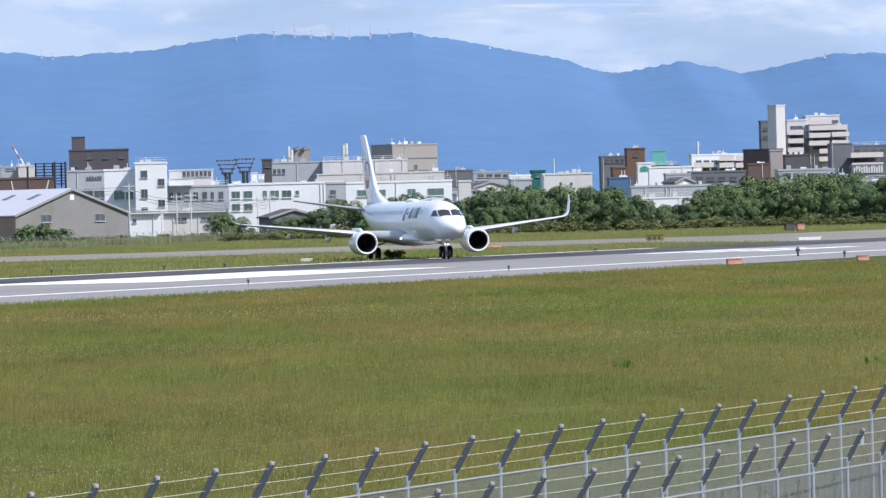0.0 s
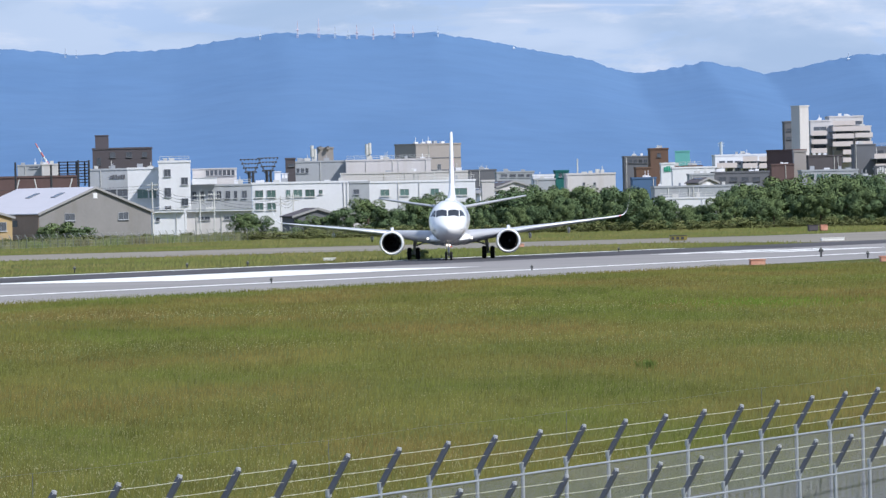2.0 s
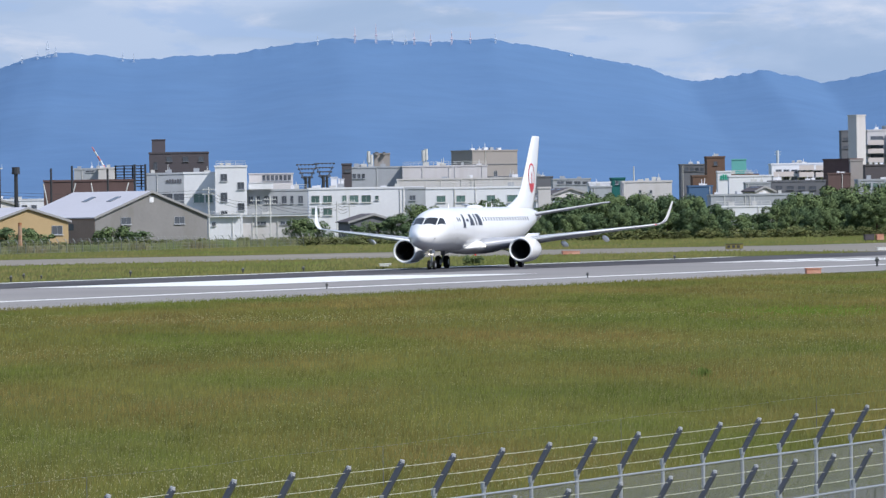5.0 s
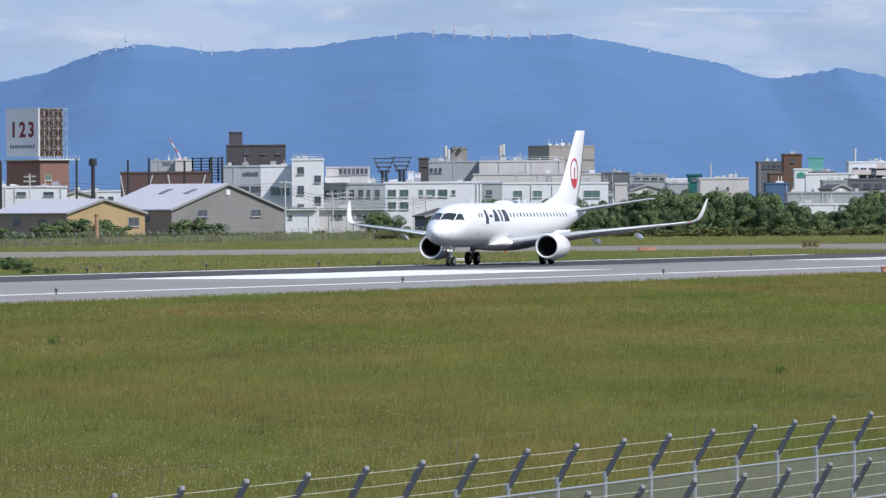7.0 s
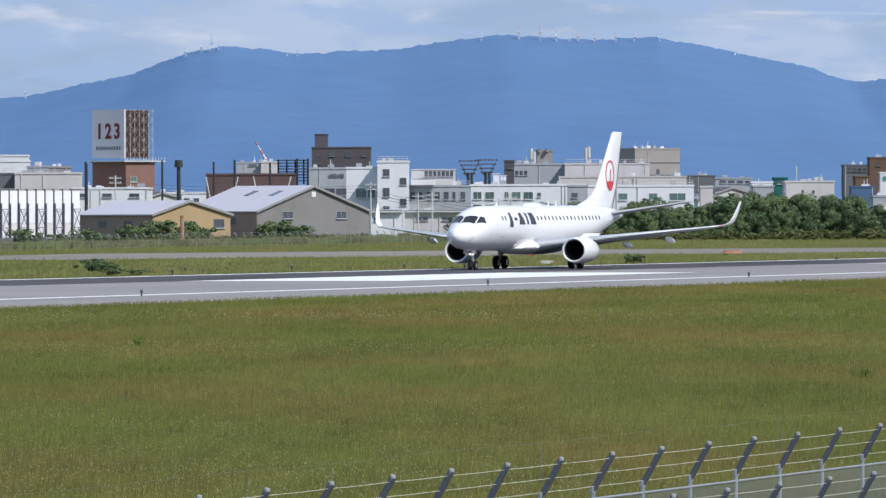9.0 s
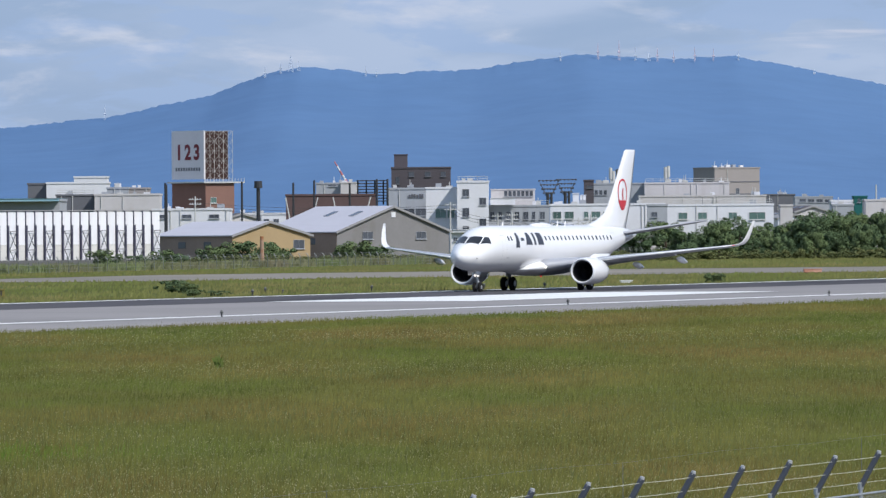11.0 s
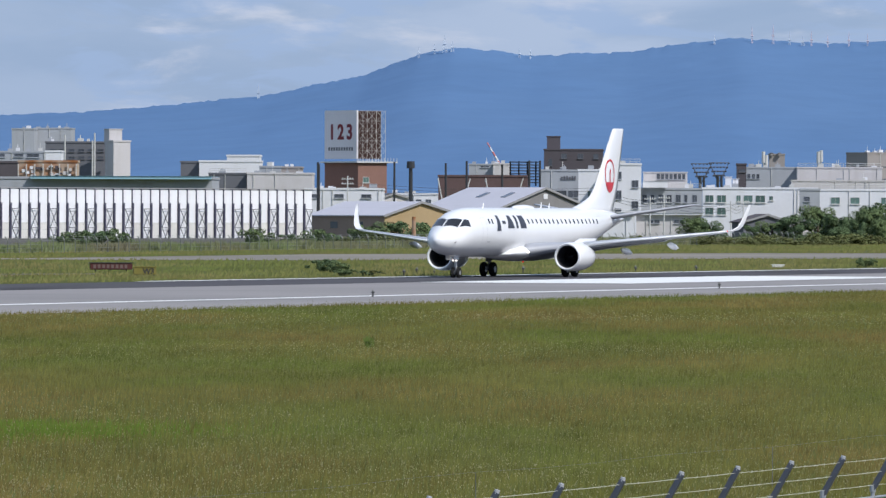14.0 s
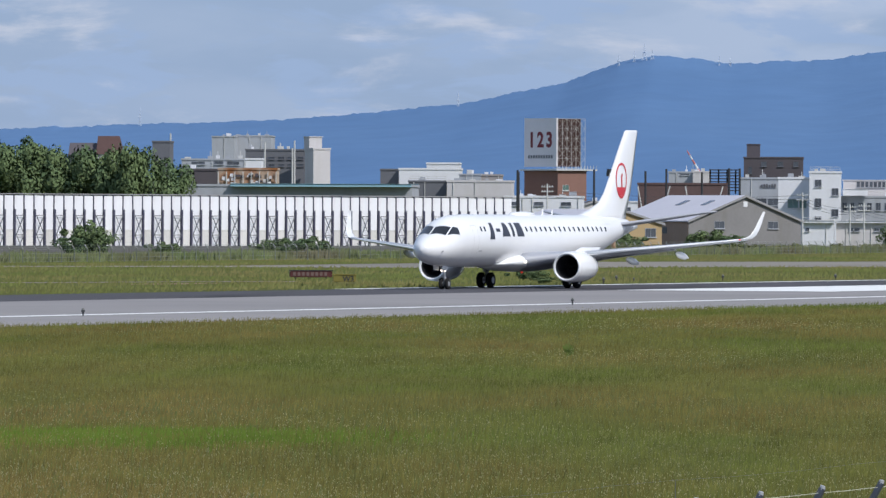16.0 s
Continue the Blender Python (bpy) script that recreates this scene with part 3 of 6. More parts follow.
    skin(bm, [aerofoil(l, c, 0.095, 0, z, flat=True) for z, l, c in ((4.3, -6.6, 10.2), (4.72, -8.6, 8.2), (5.05, -10.3, 6.7), (5.5, -11.9, 5.35), (6.1, -12.8, 4.8), (7.0, -13.65, 4.25), (9.0, -15.4, 3.1), (10.15, -16.45, 2.4), (10.28, -16.75, 2.0))])
    fin = part("fin", bm, M_body, plane, "white swept tail fin", True)
    for s in (1, -1):
        for r0, r1, lo, hi, mat, name in ((1.02, 1.17, 0, 360, M_red, "tail_ring"), (0.0, 1.0, 203, 337, M_red, "tail_crescent")):
            bm = bmesh.new()
            outer, inner, n = [], [], 40
            for k in range(n + 1):
                a = radians(lo + (hi - lo) * k / n)
                for ring, r in ((outer, r1), (inner, r0)):
                    x, z = r * math.cos(a) * 0.9, r * math.sin(a)
                    if name == "tail_crescent" and ring is inner:
                        z = math.sin(radians(203)) + 0.16 * math.sin((x + 1) * 6)
                        x = r1 * math.cos(a) * 0.9
                    ring.append((-15.55 + x, z + 6.95))
            put = lambda p: bm.verts.new((p[0], s * fin_half(*p), p[1]))
            vo, vi = [put(p) for p in outer], [put(p) for p in inner]
            for k in range(n):
                bm.faces.new((vo[k], vo[k + 1], vi[k + 1], vi[k]))
            part(name, bm, mat, fin, "red round tail emblem shape")
        bm = bmesh.new()
        skin(bm, [aerofoil(l, c, 0.09, s * y, z) for y, l, c, z in ((0.3, -13.4, 3.6, 3.98), (0.8, -13.8, 3.25, 4.06), (5.7, -16.55, 1.6, 4.88), (6.0, -16.9, 1.2, 4.93))])
        part("tailplane", bm, M_wing, plane, "grey swept tailplane", True)
        bm = bmesh.new()
        skin(bm, [[(-15.55 + u, s * fin_half(-15.55 + u, z), z) for u in (-0.16 + lean, 0.06 + lean)] for z, lean in ((6.4, 0.0), (6.75, 0.02), (7.1, 0.05), (7.4, -0.03))], close=False, ends=False)
        part("tail_stroke", bm, M_red, fin, "red stroke inside the round emblem")
    for s in (1, -1):
        bm = bmesh.new()
        rod(bm, (4.75, s * 1.75, 1.72), (4.87, s * 1.75, 1.70), 0.07, 0.09, 12)
        part("root_light", bm, M_rootlamp, plane, "bright wing root light")
    # engines
    for s in (1, -1):
        y, z = s * 4.6, 1.40
        bm = bmesh.new()
        rings = []
        for x, r in ((3.2, 0.66), (4.2, 0.70), (4.8, 0.73), (5.0, 0.80), (5.03, 0.85), (4.97, 0.90), (4.7, 0.955), (4.1, 0.99), (3.2, 0.985), (2.3, 0.92), (1.6, 0.80), (1.55, 0.74), (1.9, 0.7)):
            rings.append([(x, y + r * math.cos(2 * math.pi * k / 40), z + r * 0.985 * math.sin(2 * math.pi * k / 40)) for k in range(40)])
        skin(bm, rings, ends=False)
        nac = part("engine_nacelle", bm, M_body, plane, "round white engine nacelle", True)
        bm = bmesh.new()
        rings = []
        for x, r in ((4.82, 0.735), (5.0, 0.805), (5.045, 0.852), (4.99, 0.91), (4.82, 0.945)):
            rings.append([(x, y + r * math.cos(2 * math.pi * k / 40), z + r * 0.985 * math.sin(2 * math.pi * k / 40)) for k in range(40)])
        skin(bm, rings, ends=False)
        part("intake_lip", bm, M_lead, nac, "bright bare metal intake lip", True)
        bm = bmesh.new()
        rings = [[(x, y + r * math.cos(2 * math.pi * k / 32), z + r * 0.985 * math.sin(2 * math.pi * k / 32)) for k in range(32)] for x, r in ((4.93, 0.752), (4.6, 0.69), (3.2, 0.645))]
        skin(bm, rings, ends=False)
        part("intake_duct", bm, M_dark, nac, "dark intake duct", True)
        bm = bmesh.new()
        skin(bm, [[(3.7 if k % 2 else 3.55, y + r * math.cos(2 * math.pi * (k + r) / 48), z + r * math.sin(2 * math.pi * (k + r) / 48)) for k in range(48)] for r in (0.12, 0.4, 0.64)], ends=False)
        part("fan", bm, M_fan, nac, "dark fan blades")
        bm = bmesh.new()
        rod(bm, (3.6, y, z), (4.15, y, z), 0.2, 0.02, 16)
        part("spinner", bm, M_fan, nac, "", True)
        bm = bmesh.new()
        rod(bm, (2.2, y, z), (0.9, y, z), 0.62, 0.42, 24)
        rod(bm, (0.9, y, z), (0.3, y, z), 0.3, 0.05, 16)
        part("exhaust", bm, M_lead, nac, "dull metal exhaust cone", True)
        bm = bmesh.new()
        skin(bm, [aerofoil(l, c, 0.07, y, zz, flat=True)[:] for zz, l, c in ((2.2, 4.2, 4.4), (2.4, 3.6, 4.2), (2.62, 2.6, 3.6))])
        part("pylon", bm, M_body, plane, "", True)
    # undercarriage
    wheels = []
    bm = bmesh.new()
    rod(bm, (13.83, 0, 0.36), (13.95, 0, 1.6), 0.075, 0.10, 12)
    rod(bm, (13.83, -0.24, 0.36), (13.83, 0.24, 0.36), 0.05, None, 10)
    rod(bm, (13.9, 0, 1.1), (14.9, 0, 1.62), 0.045, None, 8)
    rod(bm, (13.7, 0, 0.5), (13.6, 0, 0.85), 0.03, None, 6)
    rod(bm, (13.6, 0, 0.85), (13.86, 0, 1.15), 0.03, None, 6)
    gear = part("nose_gear_leg", bm, M_strut, plane, "pale metal nose gear leg", True)
    for y in (-0.2, 0.2):
        wheels.append((wheel(gear, y, 0.36, 0.19, 13.83), 0.36))
    for s in (-1, 1):
        bm = bmesh.new()
        box(bm, 14.1, 14.9, s * 0.3 - 0.015, s * 0.3 + 0.015, 1.2, 1.58)
        part("gear_door", bm, M_body, plane)
    bm = bmesh.new()
    for y in (-0.11, 0.11):
        rod(bm, (13.98, y, 1.18), (14.07, y, 1.18), 0.06, 0.075, 12)
    part("landing_light", bm, M_lamp, gear, "lit white landing lights")
    for s in (-1, 1):
        y = s * 2.97
        bm = bmesh.new()
        rod(bm, (0, y, 0.5), (0.05, y * 0.93, 1.75), 0.095, 0.13, 12)
        rod(bm, (0, y - 0.4, 0.5), (0, y + 0.4, 0.5), 0.07, None, 10)
        rod(bm, (0.03, y * 0.97, 1.1), (0.1, s * 1.45, 1.6), 0.06, None, 8)
        rod(bm, (-0.16, y, 0.62), (-0.3, y, 0.95), 0.035, None, 6)
        rod(bm, (-0.3, y, 0.95), (-0.02, y, 1.25), 0.035, None, 6)
        leg = part("main_gear_leg", bm, M_strut, plane, "pale metal main gear leg", True)
        for dy in (-0.33, 0.33):
            wheels.append((wheel(leg, y + dy, 0.5, 0.34, 0.0), 0.5))
        bm = bmesh.new()
        box(bm, -0.45, 0.55, y * 0.93 + s * 0.16, y * 0.93 + s * 0.2, 1.0, 1.72)
        part("gear_door", bm, M_body, plane)
    # aerials, beacon and roof fairing
    bm = bmesh.new()
    skin(bm, [[(NOSE - d, w * math.cos(a), z + h * math.sin(a)) for a in [2 * math.pi * k / 16 for k in range(16)]] for d, w, z, h in ((14.5, 0.05, 4.66, 0.02), (15.1, 0.36, 4.68, 0.16), (16.6, 0.4, 4.68, 0.22), (17.8, 0.32, 4.68, 0.16), (18.6, 0.05, 4.66, 0.02))])
    part("roof_radome", bm, M_body, plane, "", True)
    for d, h in ((8.7, 0.3), (19.8, 0.38), (21.4, 0.34)):
        bm = bmesh.new()
        skin(bm, [aerofoil(NOSE - d - k * 0.16, 0.34 - k * 0.16, 0.12, 0, 4.68 + k * h, 5, flat=True) for k in (0, 1)])
        part("aerial", bm, M_body, plane)
    bm = bmesh.new()
    bmesh.ops.create_uvsphere(bm, u_segments=12, v_segments=8, radius=0.08)
    bmesh.ops.translate(bm, verts=bm.verts, vec=(1.2, 0, 1.04))
    part("beacon", bm, M_beacon, plane, "red belly beacon")
    return plane, wheels


plane, plane_wheels = airliner()

# ---- buildings ----
M_wwall = material("white_rendered_wall", (0.72, 0.73, 0.775), 0.85, vary=0.06, scale=0.25, fine=0.05, fine_scale=2, stains=((0.6, 0.6, 0.6), 0.3, (0.5, 0.5, 0.08)))
M_gwall = material("grey_rendered_wall", (0.38, 0.40, 0.44), 0.85, vary=0.08, scale=0.25, fine=0.06, fine_scale=2, stains=((0.24, 0.24, 0.25), 0.3, (0.5, 0.5, 0.08)))
M_dgwall = material("dark_grey_wall", (0.15, 0.155, 0.175), 0.85, vary=0.1, scale=0.2, fine=0.06, fine_scale=2)
M_tan = material("tan_panel_wall", (0.33, 0.305, 0.30), 0.85, vary=0.06, scale=0.2, fine=0.05, fine_scale=2)
M_beige = material("beige_rendered_wall", (0.57, 0.55, 0.56), 0.85, vary=0.06, scale=0.2, fine=0.05, fine_scale=2, stains=((0.4, 0.36, 0.31), 0.3, (0.5, 0.5, 0.08)))
M_brown = material("brown_tiled_wall", (0.10, 0.09, 0.102), 0.8, vary=0.12, scale=0.3, fine=0.08, fine_scale=3)
M_brick = material("red_brown_brick_wall", (0.24, 0.14, 0.118), 0.85, vary=0.1, scale=0.3, fine=0.1, fine_scale=3)
M_maroon = material("dark_red_brown_sheeting", (0.135, 0.092, 0.09), 0.85, vary=0.15, scale=0.3, fine=0.1, fine_scale=2)
M_orange = material("rust_orange_wall", (0.155, 0.1, 0.078), 0.85, vary=0.12, scale=0.3, fine=0.08, fine_scale=2)
M_ochre = material("ochre_yellow_wall", (0.41, 0.305, 0.18), 0.85, vary=0.07, scale=0.4, fine=0.05, fine_scale=2, stains=((0.36, 0.26, 0.12), 0.3, (0.6, 0.6, 0.1)))
M_shed = material("weathered_grey_block_wall", (0.235, 0.23, 0.235), 0.9, vary=0.12, scale=0.3, fine=0.08, fine_scale=2, stains=((0.19, 0.18, 0.165), 0.5, (0.5, 0.5, 0.12)))
M_rooflilac = material("pale_sheet_roof", (0.5, 0.49, 0.54), 0.6, vary=0.06, scale=0.2, fine=0.05, fine_scale=2, stains=((0.38, 0.37, 0.4), 0.25, (0.9, 0.1, 1)))
M_roofdark = material("dark_roof", (0.11, 0.10, 0.11), 0.8, vary=0.12, scale=0.3, fine=0.08, fine_scale=3)
M_roofgrey = material("grey_flat_roof", (0.3, 0.3, 0.31), 0.9, vary=0.1, scale=0.3)
M_bluewall = material("blue_cladding", (0.085, 0.15, 0.27), 0.75, vary=0.08, scale=0.3)
M_teal = material("teal_netting", (0.14, 0.40, 0.40), 0.8, vary=0.08, scale=0.3)
M_skyroof = material("light_blue_roof", (0.27, 0.47, 0.56), 0.6, vary=0.06, scale=0.2)
M_darkgreen = material("dark_green_cladding", (0.03, 0.14, 0.13), 0.8, vary=0.1)
M_brownroof = material("brown_tiled_roof", (0.105, 0.066, 0.062), 0.8, vary=0.12, scale=0.6)
M_balcony = material("pinkish_white_render", (0.62, 0.56, 0.56), 0.85, vary=0.06, scale=0.4)
M_steelblack = material("black_steel", (0.03, 0.032, 0.038), 0.6, vary=0.15)
M_steelpale = material("pale_steel", (0.55, 0.55, 0.54), 0.6, vary=0.15, scale=2)
M_rust = material("rusty_sheet", (0.30, 0.13, 0.06), 0.85, vary=0.35, scale=0.6, fine=0.2, fine_scale=3, tint=(0.5, 0.42, 0.34))
# pane colour lifted, distance haze put into the glass
M_winglass = glass("window_glass", (0.085, 0.095, 0.115), 0.14)
M_wingreen = glass("greenish_window_glass", (0.10, 0.17, 0.155), 0.2)
M_frame = material("pale_window_frame", (0.6, 0.6, 0.6), 0.6, vary=0.05)
M_signwhite = material("faded_white_sign", (0.76, 0.735, 0.77), 0.7, vary=0.05, scale=0.3, fine=0.04, fine_scale=2)
M_signtext = material("dark_red_sign_paint", (0.2, 0.02, 0.03), 0.6, vary=0.1)
M_backsheet = material("dark_brown_back_sheeting", (0.06, 0.035, 0.032), 0.85, vary=0.2, scale=0.5, fine=0.15, fine_scale=2)
M_leanto = material("weathered_brown_side_boards", (0.34, 0.26, 0.22), 0.85, vary=0.12, scale=0.4, fine=0.1, fine_scale=2)
M_greenmark = material("green_sign_paint", (0.03, 0.33, 0.22), 0.6, vary=0.1)
WALLS = {"w": M_wwall, "g": M_gwall, "d": M_dgwall, "t": M_tan, "b": M_beige, "br": M_brown, "rm": M_maroon, "bk": M_brick, "o": M_orange, "bl": M_bluewall, "te": M_teal, "sk": M_skyroof, "dg": M_darkgreen,
         "ru": M_rust, "rd": M_roofdark, "rl": M_rooflilac}


def window(parent, u, z, w, h, mat, frame_mat=None):
    """A window in a front wall: a recessed pane in a proud frame with a sill."""
    frame_mat = frame_mat or (M_frame if mat is M_wingreen else M_gwall)
    bm = bmesh.new()
    box(bm, u, u + w, -0.02, 0.06, z, z + h)
    win = part("window", bm, mat, parent)
    bm = bmesh.new()
    t = min(0.05, w * 0.045)
    for a, b, c, d in ((u - t, u, z - t, z + h + t), (u + w, u + w + t, z - t, z + h + t), (u, u + w, z + h, z + h + t), (u, u + w, z - t, z), (u + w / 2 - t / 3, u + w / 2 + t / 3, z, z + h)):
        box(bm, a, b, -0.09, -0.022, c, d)
    part("window_frame", bm, frame_mat, win)
    bm = bmesh.new()
    box(bm, u - 0.15, u + w + 0.15, -0.22, -0.092, z - t - 0.1, z - t)
    part("sill", bm, frame_mat, win)


def building(name, x, y, turn, w, deep, h, walls, label, category="building", windows=(), glassy="d", z0=0.0, side=(), roof="flat"):
    """A block with its front wall's left foot at x, y; the front faces the stand and turns by that many degrees."""
    ob = thing(name, pose(x, y, z0, 0, 0, turn), label, category)
    bm = bmesh.new()
    box(bm, 0, w, 0, deep, 0, h)
    wall = part("wall", bm, WALLS[walls], ob)
    bm = bmesh.new()
    lip = min(0.35, h * 0.06)
    for a, b, c, d in ((-0.12, w + 0.12, -0.12, 0.2), (-0.12, w + 0.12, deep - 0.2, deep + 0.12), (-0.12, 0.2, 0.2, deep - 0.2), (w - 0.2, w + 0.12, 0.2, deep - 0.2)):
        box(bm, a, b, c, d, h + 0.003, h + lip)
    part("parapet", bm, WALLS[walls], ob)
    bm = bmesh.new()
    box(bm, 0.2, w - 0.2, 0.2, deep - 0.2, h + 0.003, h + lip * 0.35)
    part("roof", bm, M_roofgrey, ob)
    for u, z, ww, hh in windows:
        window(ob, u, z, ww, hh, M_wingreen if glassy == "g" else M_winglass, M_dgwall if walls in ("br", "d", "rm", "o", "rd") else None)
    # plant on the roof, a rail, and downpipes on the front
    r = random.Random(int(x * 37 + w * 101))
    if w > 3.5 and deep > 5 and h > 3 and name.split("_")[0] in ("office", "long", "hall", "block", "flats", "low", "factory"):
        for k in range(int(min(6, 1 + w / 3))):
            bm = bmesh.new()
            uw, uh = r.uniform(0.5, 1.3), r.uniform(0.4, 0.95)
            u, v = r.uniform(0.3, w - 1.7), r.uniform(0.6, 2.5)
            box(bm, u, u + uw, v, v + 0.9, h + lip * 0.3, h + lip * 0.4 + uh)
            if r.random() < 0.4:
                rod(bm, (u + uw / 2, v + 0.45, h + lip * 0.4 + uh), (u + uw / 2, v + 0.45, h + lip * 0.4 + uh + r.uniform(0.4, 1.2)), 0.07, 0.05, 6)
            part("roof_unit", bm, r.choice((M_steelpale, M_gwall, M_wwall)), ob)
        if r.random() < 0.25:
            bm = bmesh.new()
            for z in (0.35, 0.75):
                rod(bm, (0.2, 0.1, h + lip + z), (w - 0.2, 0.1, h + lip + z), 0.035, None, 4)
            for k in range(int(w / 1.6) + 1):
                u = 0.2 + (w - 0.4) * k / max(1, int(w / 1.6))
                rod(bm, (u, 0.1, h + lip * 0.9), (u, 0.1, h + lip + 0.75), 0.03, None, 4)
            part("roof_rail", bm, M_steelpale, ob)
        for k in range(int(w / 6) + 1):
            u = r.uniform(0.2, w - 0.3)
            if all(u < a[0] - 0.25 or u > a[0] + a[2] + 0.25 for a in windows):
                bm = bmesh.new()
                rod(bm, (u, -0.1, 0), (u, -0.1, h), 0.07, None, 6)
                part("downpipe", bm, M_steelpale, ob)
    for v, z, ww, hh in side:
        bm = bmesh.new()
        box(bm, -0.06, 0.03, v, v + ww, z, z + hh)
        part("window", bm, M_winglass, ob)
    return ob


def gabled(name, x, y, turn, w, deep, eave, ridge, apex, wall_mat, roof_mat, label, windows=(), dark_side=None):
    """A shed with its gable towards the stand: left foot at x, y, the ridge running away from it."""
    ob = thing(name, pose(x, y, 0, 0, 0, turn), label, "shed")
    bm = bmesh.new()
    prof = [(0, 0), (w, 0), (w, eave), (apex, ridge), (0, eave)]
    skin(bm, [[(u, v, z) for u, z in prof] for v in (0, deep)])
    part("wall", bm, wall_mat, ob)
    for a, b in (((-0.35, eave - 0.12), (apex, ridge + 0.05)), ((apex, ridge + 0.05), (w + 0.35, eave - 0.12))):
        bm = bmesh.new()
        skin(bm, [[(a[0], v, a[1] + 0.03), (b[0], v, b[1] + 0.03), (b[0], v, b[1] + 0.2), (a[0], v, a[1] + 0.2)] for v in (-0.35, deep + 0.3)])
        part("roof", bm, roof_mat, ob, "pale sheet-metal roof")
        bm = bmesh.new()
        skin(bm, [[(a[0], v, a[1] - 0.12), (b[0], v, b[1] - 0.12), (b[0], v, b[1] + 0.24), (a[0], v, a[1] + 0.24)] for v in (-0.42, -0.353)])
        part("bargeboard", bm, M_roofgrey, ob)
    for u, z, ww, hh in windows:
        window(ob, u, z, ww, hh, M_winglass)
    if dark_side:
        bm = bmesh.new()
        box(bm, -0.06, -0.003, 0.1, deep - 0.1, 0, eave - 0.15)
        side = part("side_wall", bm, dark_side, ob, "weathered brown side boards")
        for v in (0.28, 0.62):
            bm = bmesh.new()
            box(bm, -0.12, -0.063, deep * v, deep * v + 2.0, eave - 1.9, eave - 0.9)
            part("window", bm, M_winglass, side)
    if ridge > 7:
        for v in (0.22, 0.55):
            bm = bmesh.new()
            skin(bm, [[(-0.35 + (apex + 0.35) * f, deep * v + e, eave + 0.08 + (ridge - eave + 0.17) * f + up) for e, up in ((0, 0), (1.3, 0), (1.3, 0.09), (0, 0.09))] for f in (0.6, 0.78)])
            part("skylight", bm, M_winglass, ob, "dark roof skylight")
        bm = bmesh.new()
        box(bm, apex - 0.3, apex + 0.45, -0.08, -0.003, ridge - 1.55, ridge - 0.75)
        part("gable_panel", bm, M_wwall, ob, "small white panel under the gable")
    return ob


def pole(x, y, h, r, mat, label, name="post", arms=0, cap=0.0):
    ob = thing(name, pose(x, y, 0), label, name.split("_")[-1], "posts among the buildings")
    bm = bmesh.new()
    rod(bm, (0, 0, 0), (0, 0, h), r, r * 0.8, 10)
    part("shaft", bm, mat, ob)
    for k in range(arms):
        bm = bmesh.new()
        z = h - 0.5 - 0.75 * k
        rod(bm, (-1.0, 0, z), (1.0, 0, z), 0.07, None, 6)
        for u in (-0.8, -0.4, 0.4, 0.8):
            rod(bm, (u, 0, z), (u, 0, z + 0.28), 0.06, 0.04, 6)
        part("crossarm", bm, mat, ob)
    if cap:
        bm = bmesh.new()
        rod(bm, (0, 0, h - cap), (0, 0, h), r * 1.9, r * 1.7, 10)
        part("head", bm, mat, ob)
    return ob



def balcony(x, y, w, z):
    """A white balcony front with its floor slab, on the flats behind it."""
    ob = thing("balcony", pose(x, y, z), "white rendered balcony on the flats", "balcony", "balconies on the flats")
    bm = bmesh.new()
    box(bm, 0, w, 0, 0.15, -0.75, 0.45)
    part("parapet", bm, M_balcony, ob)
    bm = bmesh.new()
    box(bm, 0.05, w - 0.05, 0.153, 21.0, -0.85, -0.6)
    part("slab", bm, M_gwall, ob)


# sheds by the boundary
gabled("gabled_shed", -43.95, 1180.0, 35, 14.08, 21.17, 3.9, 5.85, 6.57, M_ochre, M_rooflilac, "long ochre shed with a pale sheet roof", ((11.05, 1.91, 1.88, 1.28),), M_leanto)
gabled("gabled_shed", -28.62, 1200.0, 35, 20.91, 21.22, 4.33, 8.13, 10.41, M_shed, M_rooflilac, "weathered grey block shed with a pale sheet roof", ((4.77, 3.27, 1.8, 1.04), (14.75, 3.25, 1.8, 1.04)), M_leanto)
building("low_store", -63.2, 1330.0, 0.0, 13.28, 10.0, 8.25, "w", "low white store with small dark openings", "building", ((0.87, 6.92, 1.54, 0.58), (5.1, 6.91, 1.54, 0.58), (9.72, 6.9, 1.64, 0.58)))
building("low_store", -52.55, 1400.0, 0.0, 10.03, 10.0, 7.58, "w", "low white flat-roofed store", "building", ((0.92, 6.18, 0.91, 0.61), (2.64, 6.17, 0.91, 0.61), (4.36, 6.17, 0.91, 0.61), (6.08, 6.16, 0.91, 0.61), (7.81, 6.16, 0.91, 0.61)))
# white office group
building("office_block", -24.5, 1420.0, 0.0, 6.89, 12.0, 12.01, "g", "grey office wing with dark windows and a plain sign band", "building", ((2.68, 7.28, 2.06, 1.23), (5.05, 7.27, 1.85, 1.23)))
building("office_block", -17.36, 1400.0, 0.0, 5.58, 12.0, 11.96, "w", "white office block with a wide window band", "building", ((1.73, 6.79, 1.83, 1.52), (3.86, 6.79, 1.22, 1.52)), "g")
building("office_tower", -11.7, 1390.0, 0.0, 5.64, 12.0, 12.98, "w", "tall white office block with small square windows", "building", ((1.02, 10.57, 1.11, 1.21), (4.04, 9.05, 1.11, 1.21), (1.01, 6.94, 1.11, 1.51), (4.03, 5.32, 1.11, 1.21), (1.0, 4.22, 1.11, 1.01)))
building("roof_house", -11.33, 1396.0, 0.0, 4.45, 6.0, 0.51, "w", "white roof house in the town beyond", "building", (), z0=12.92)
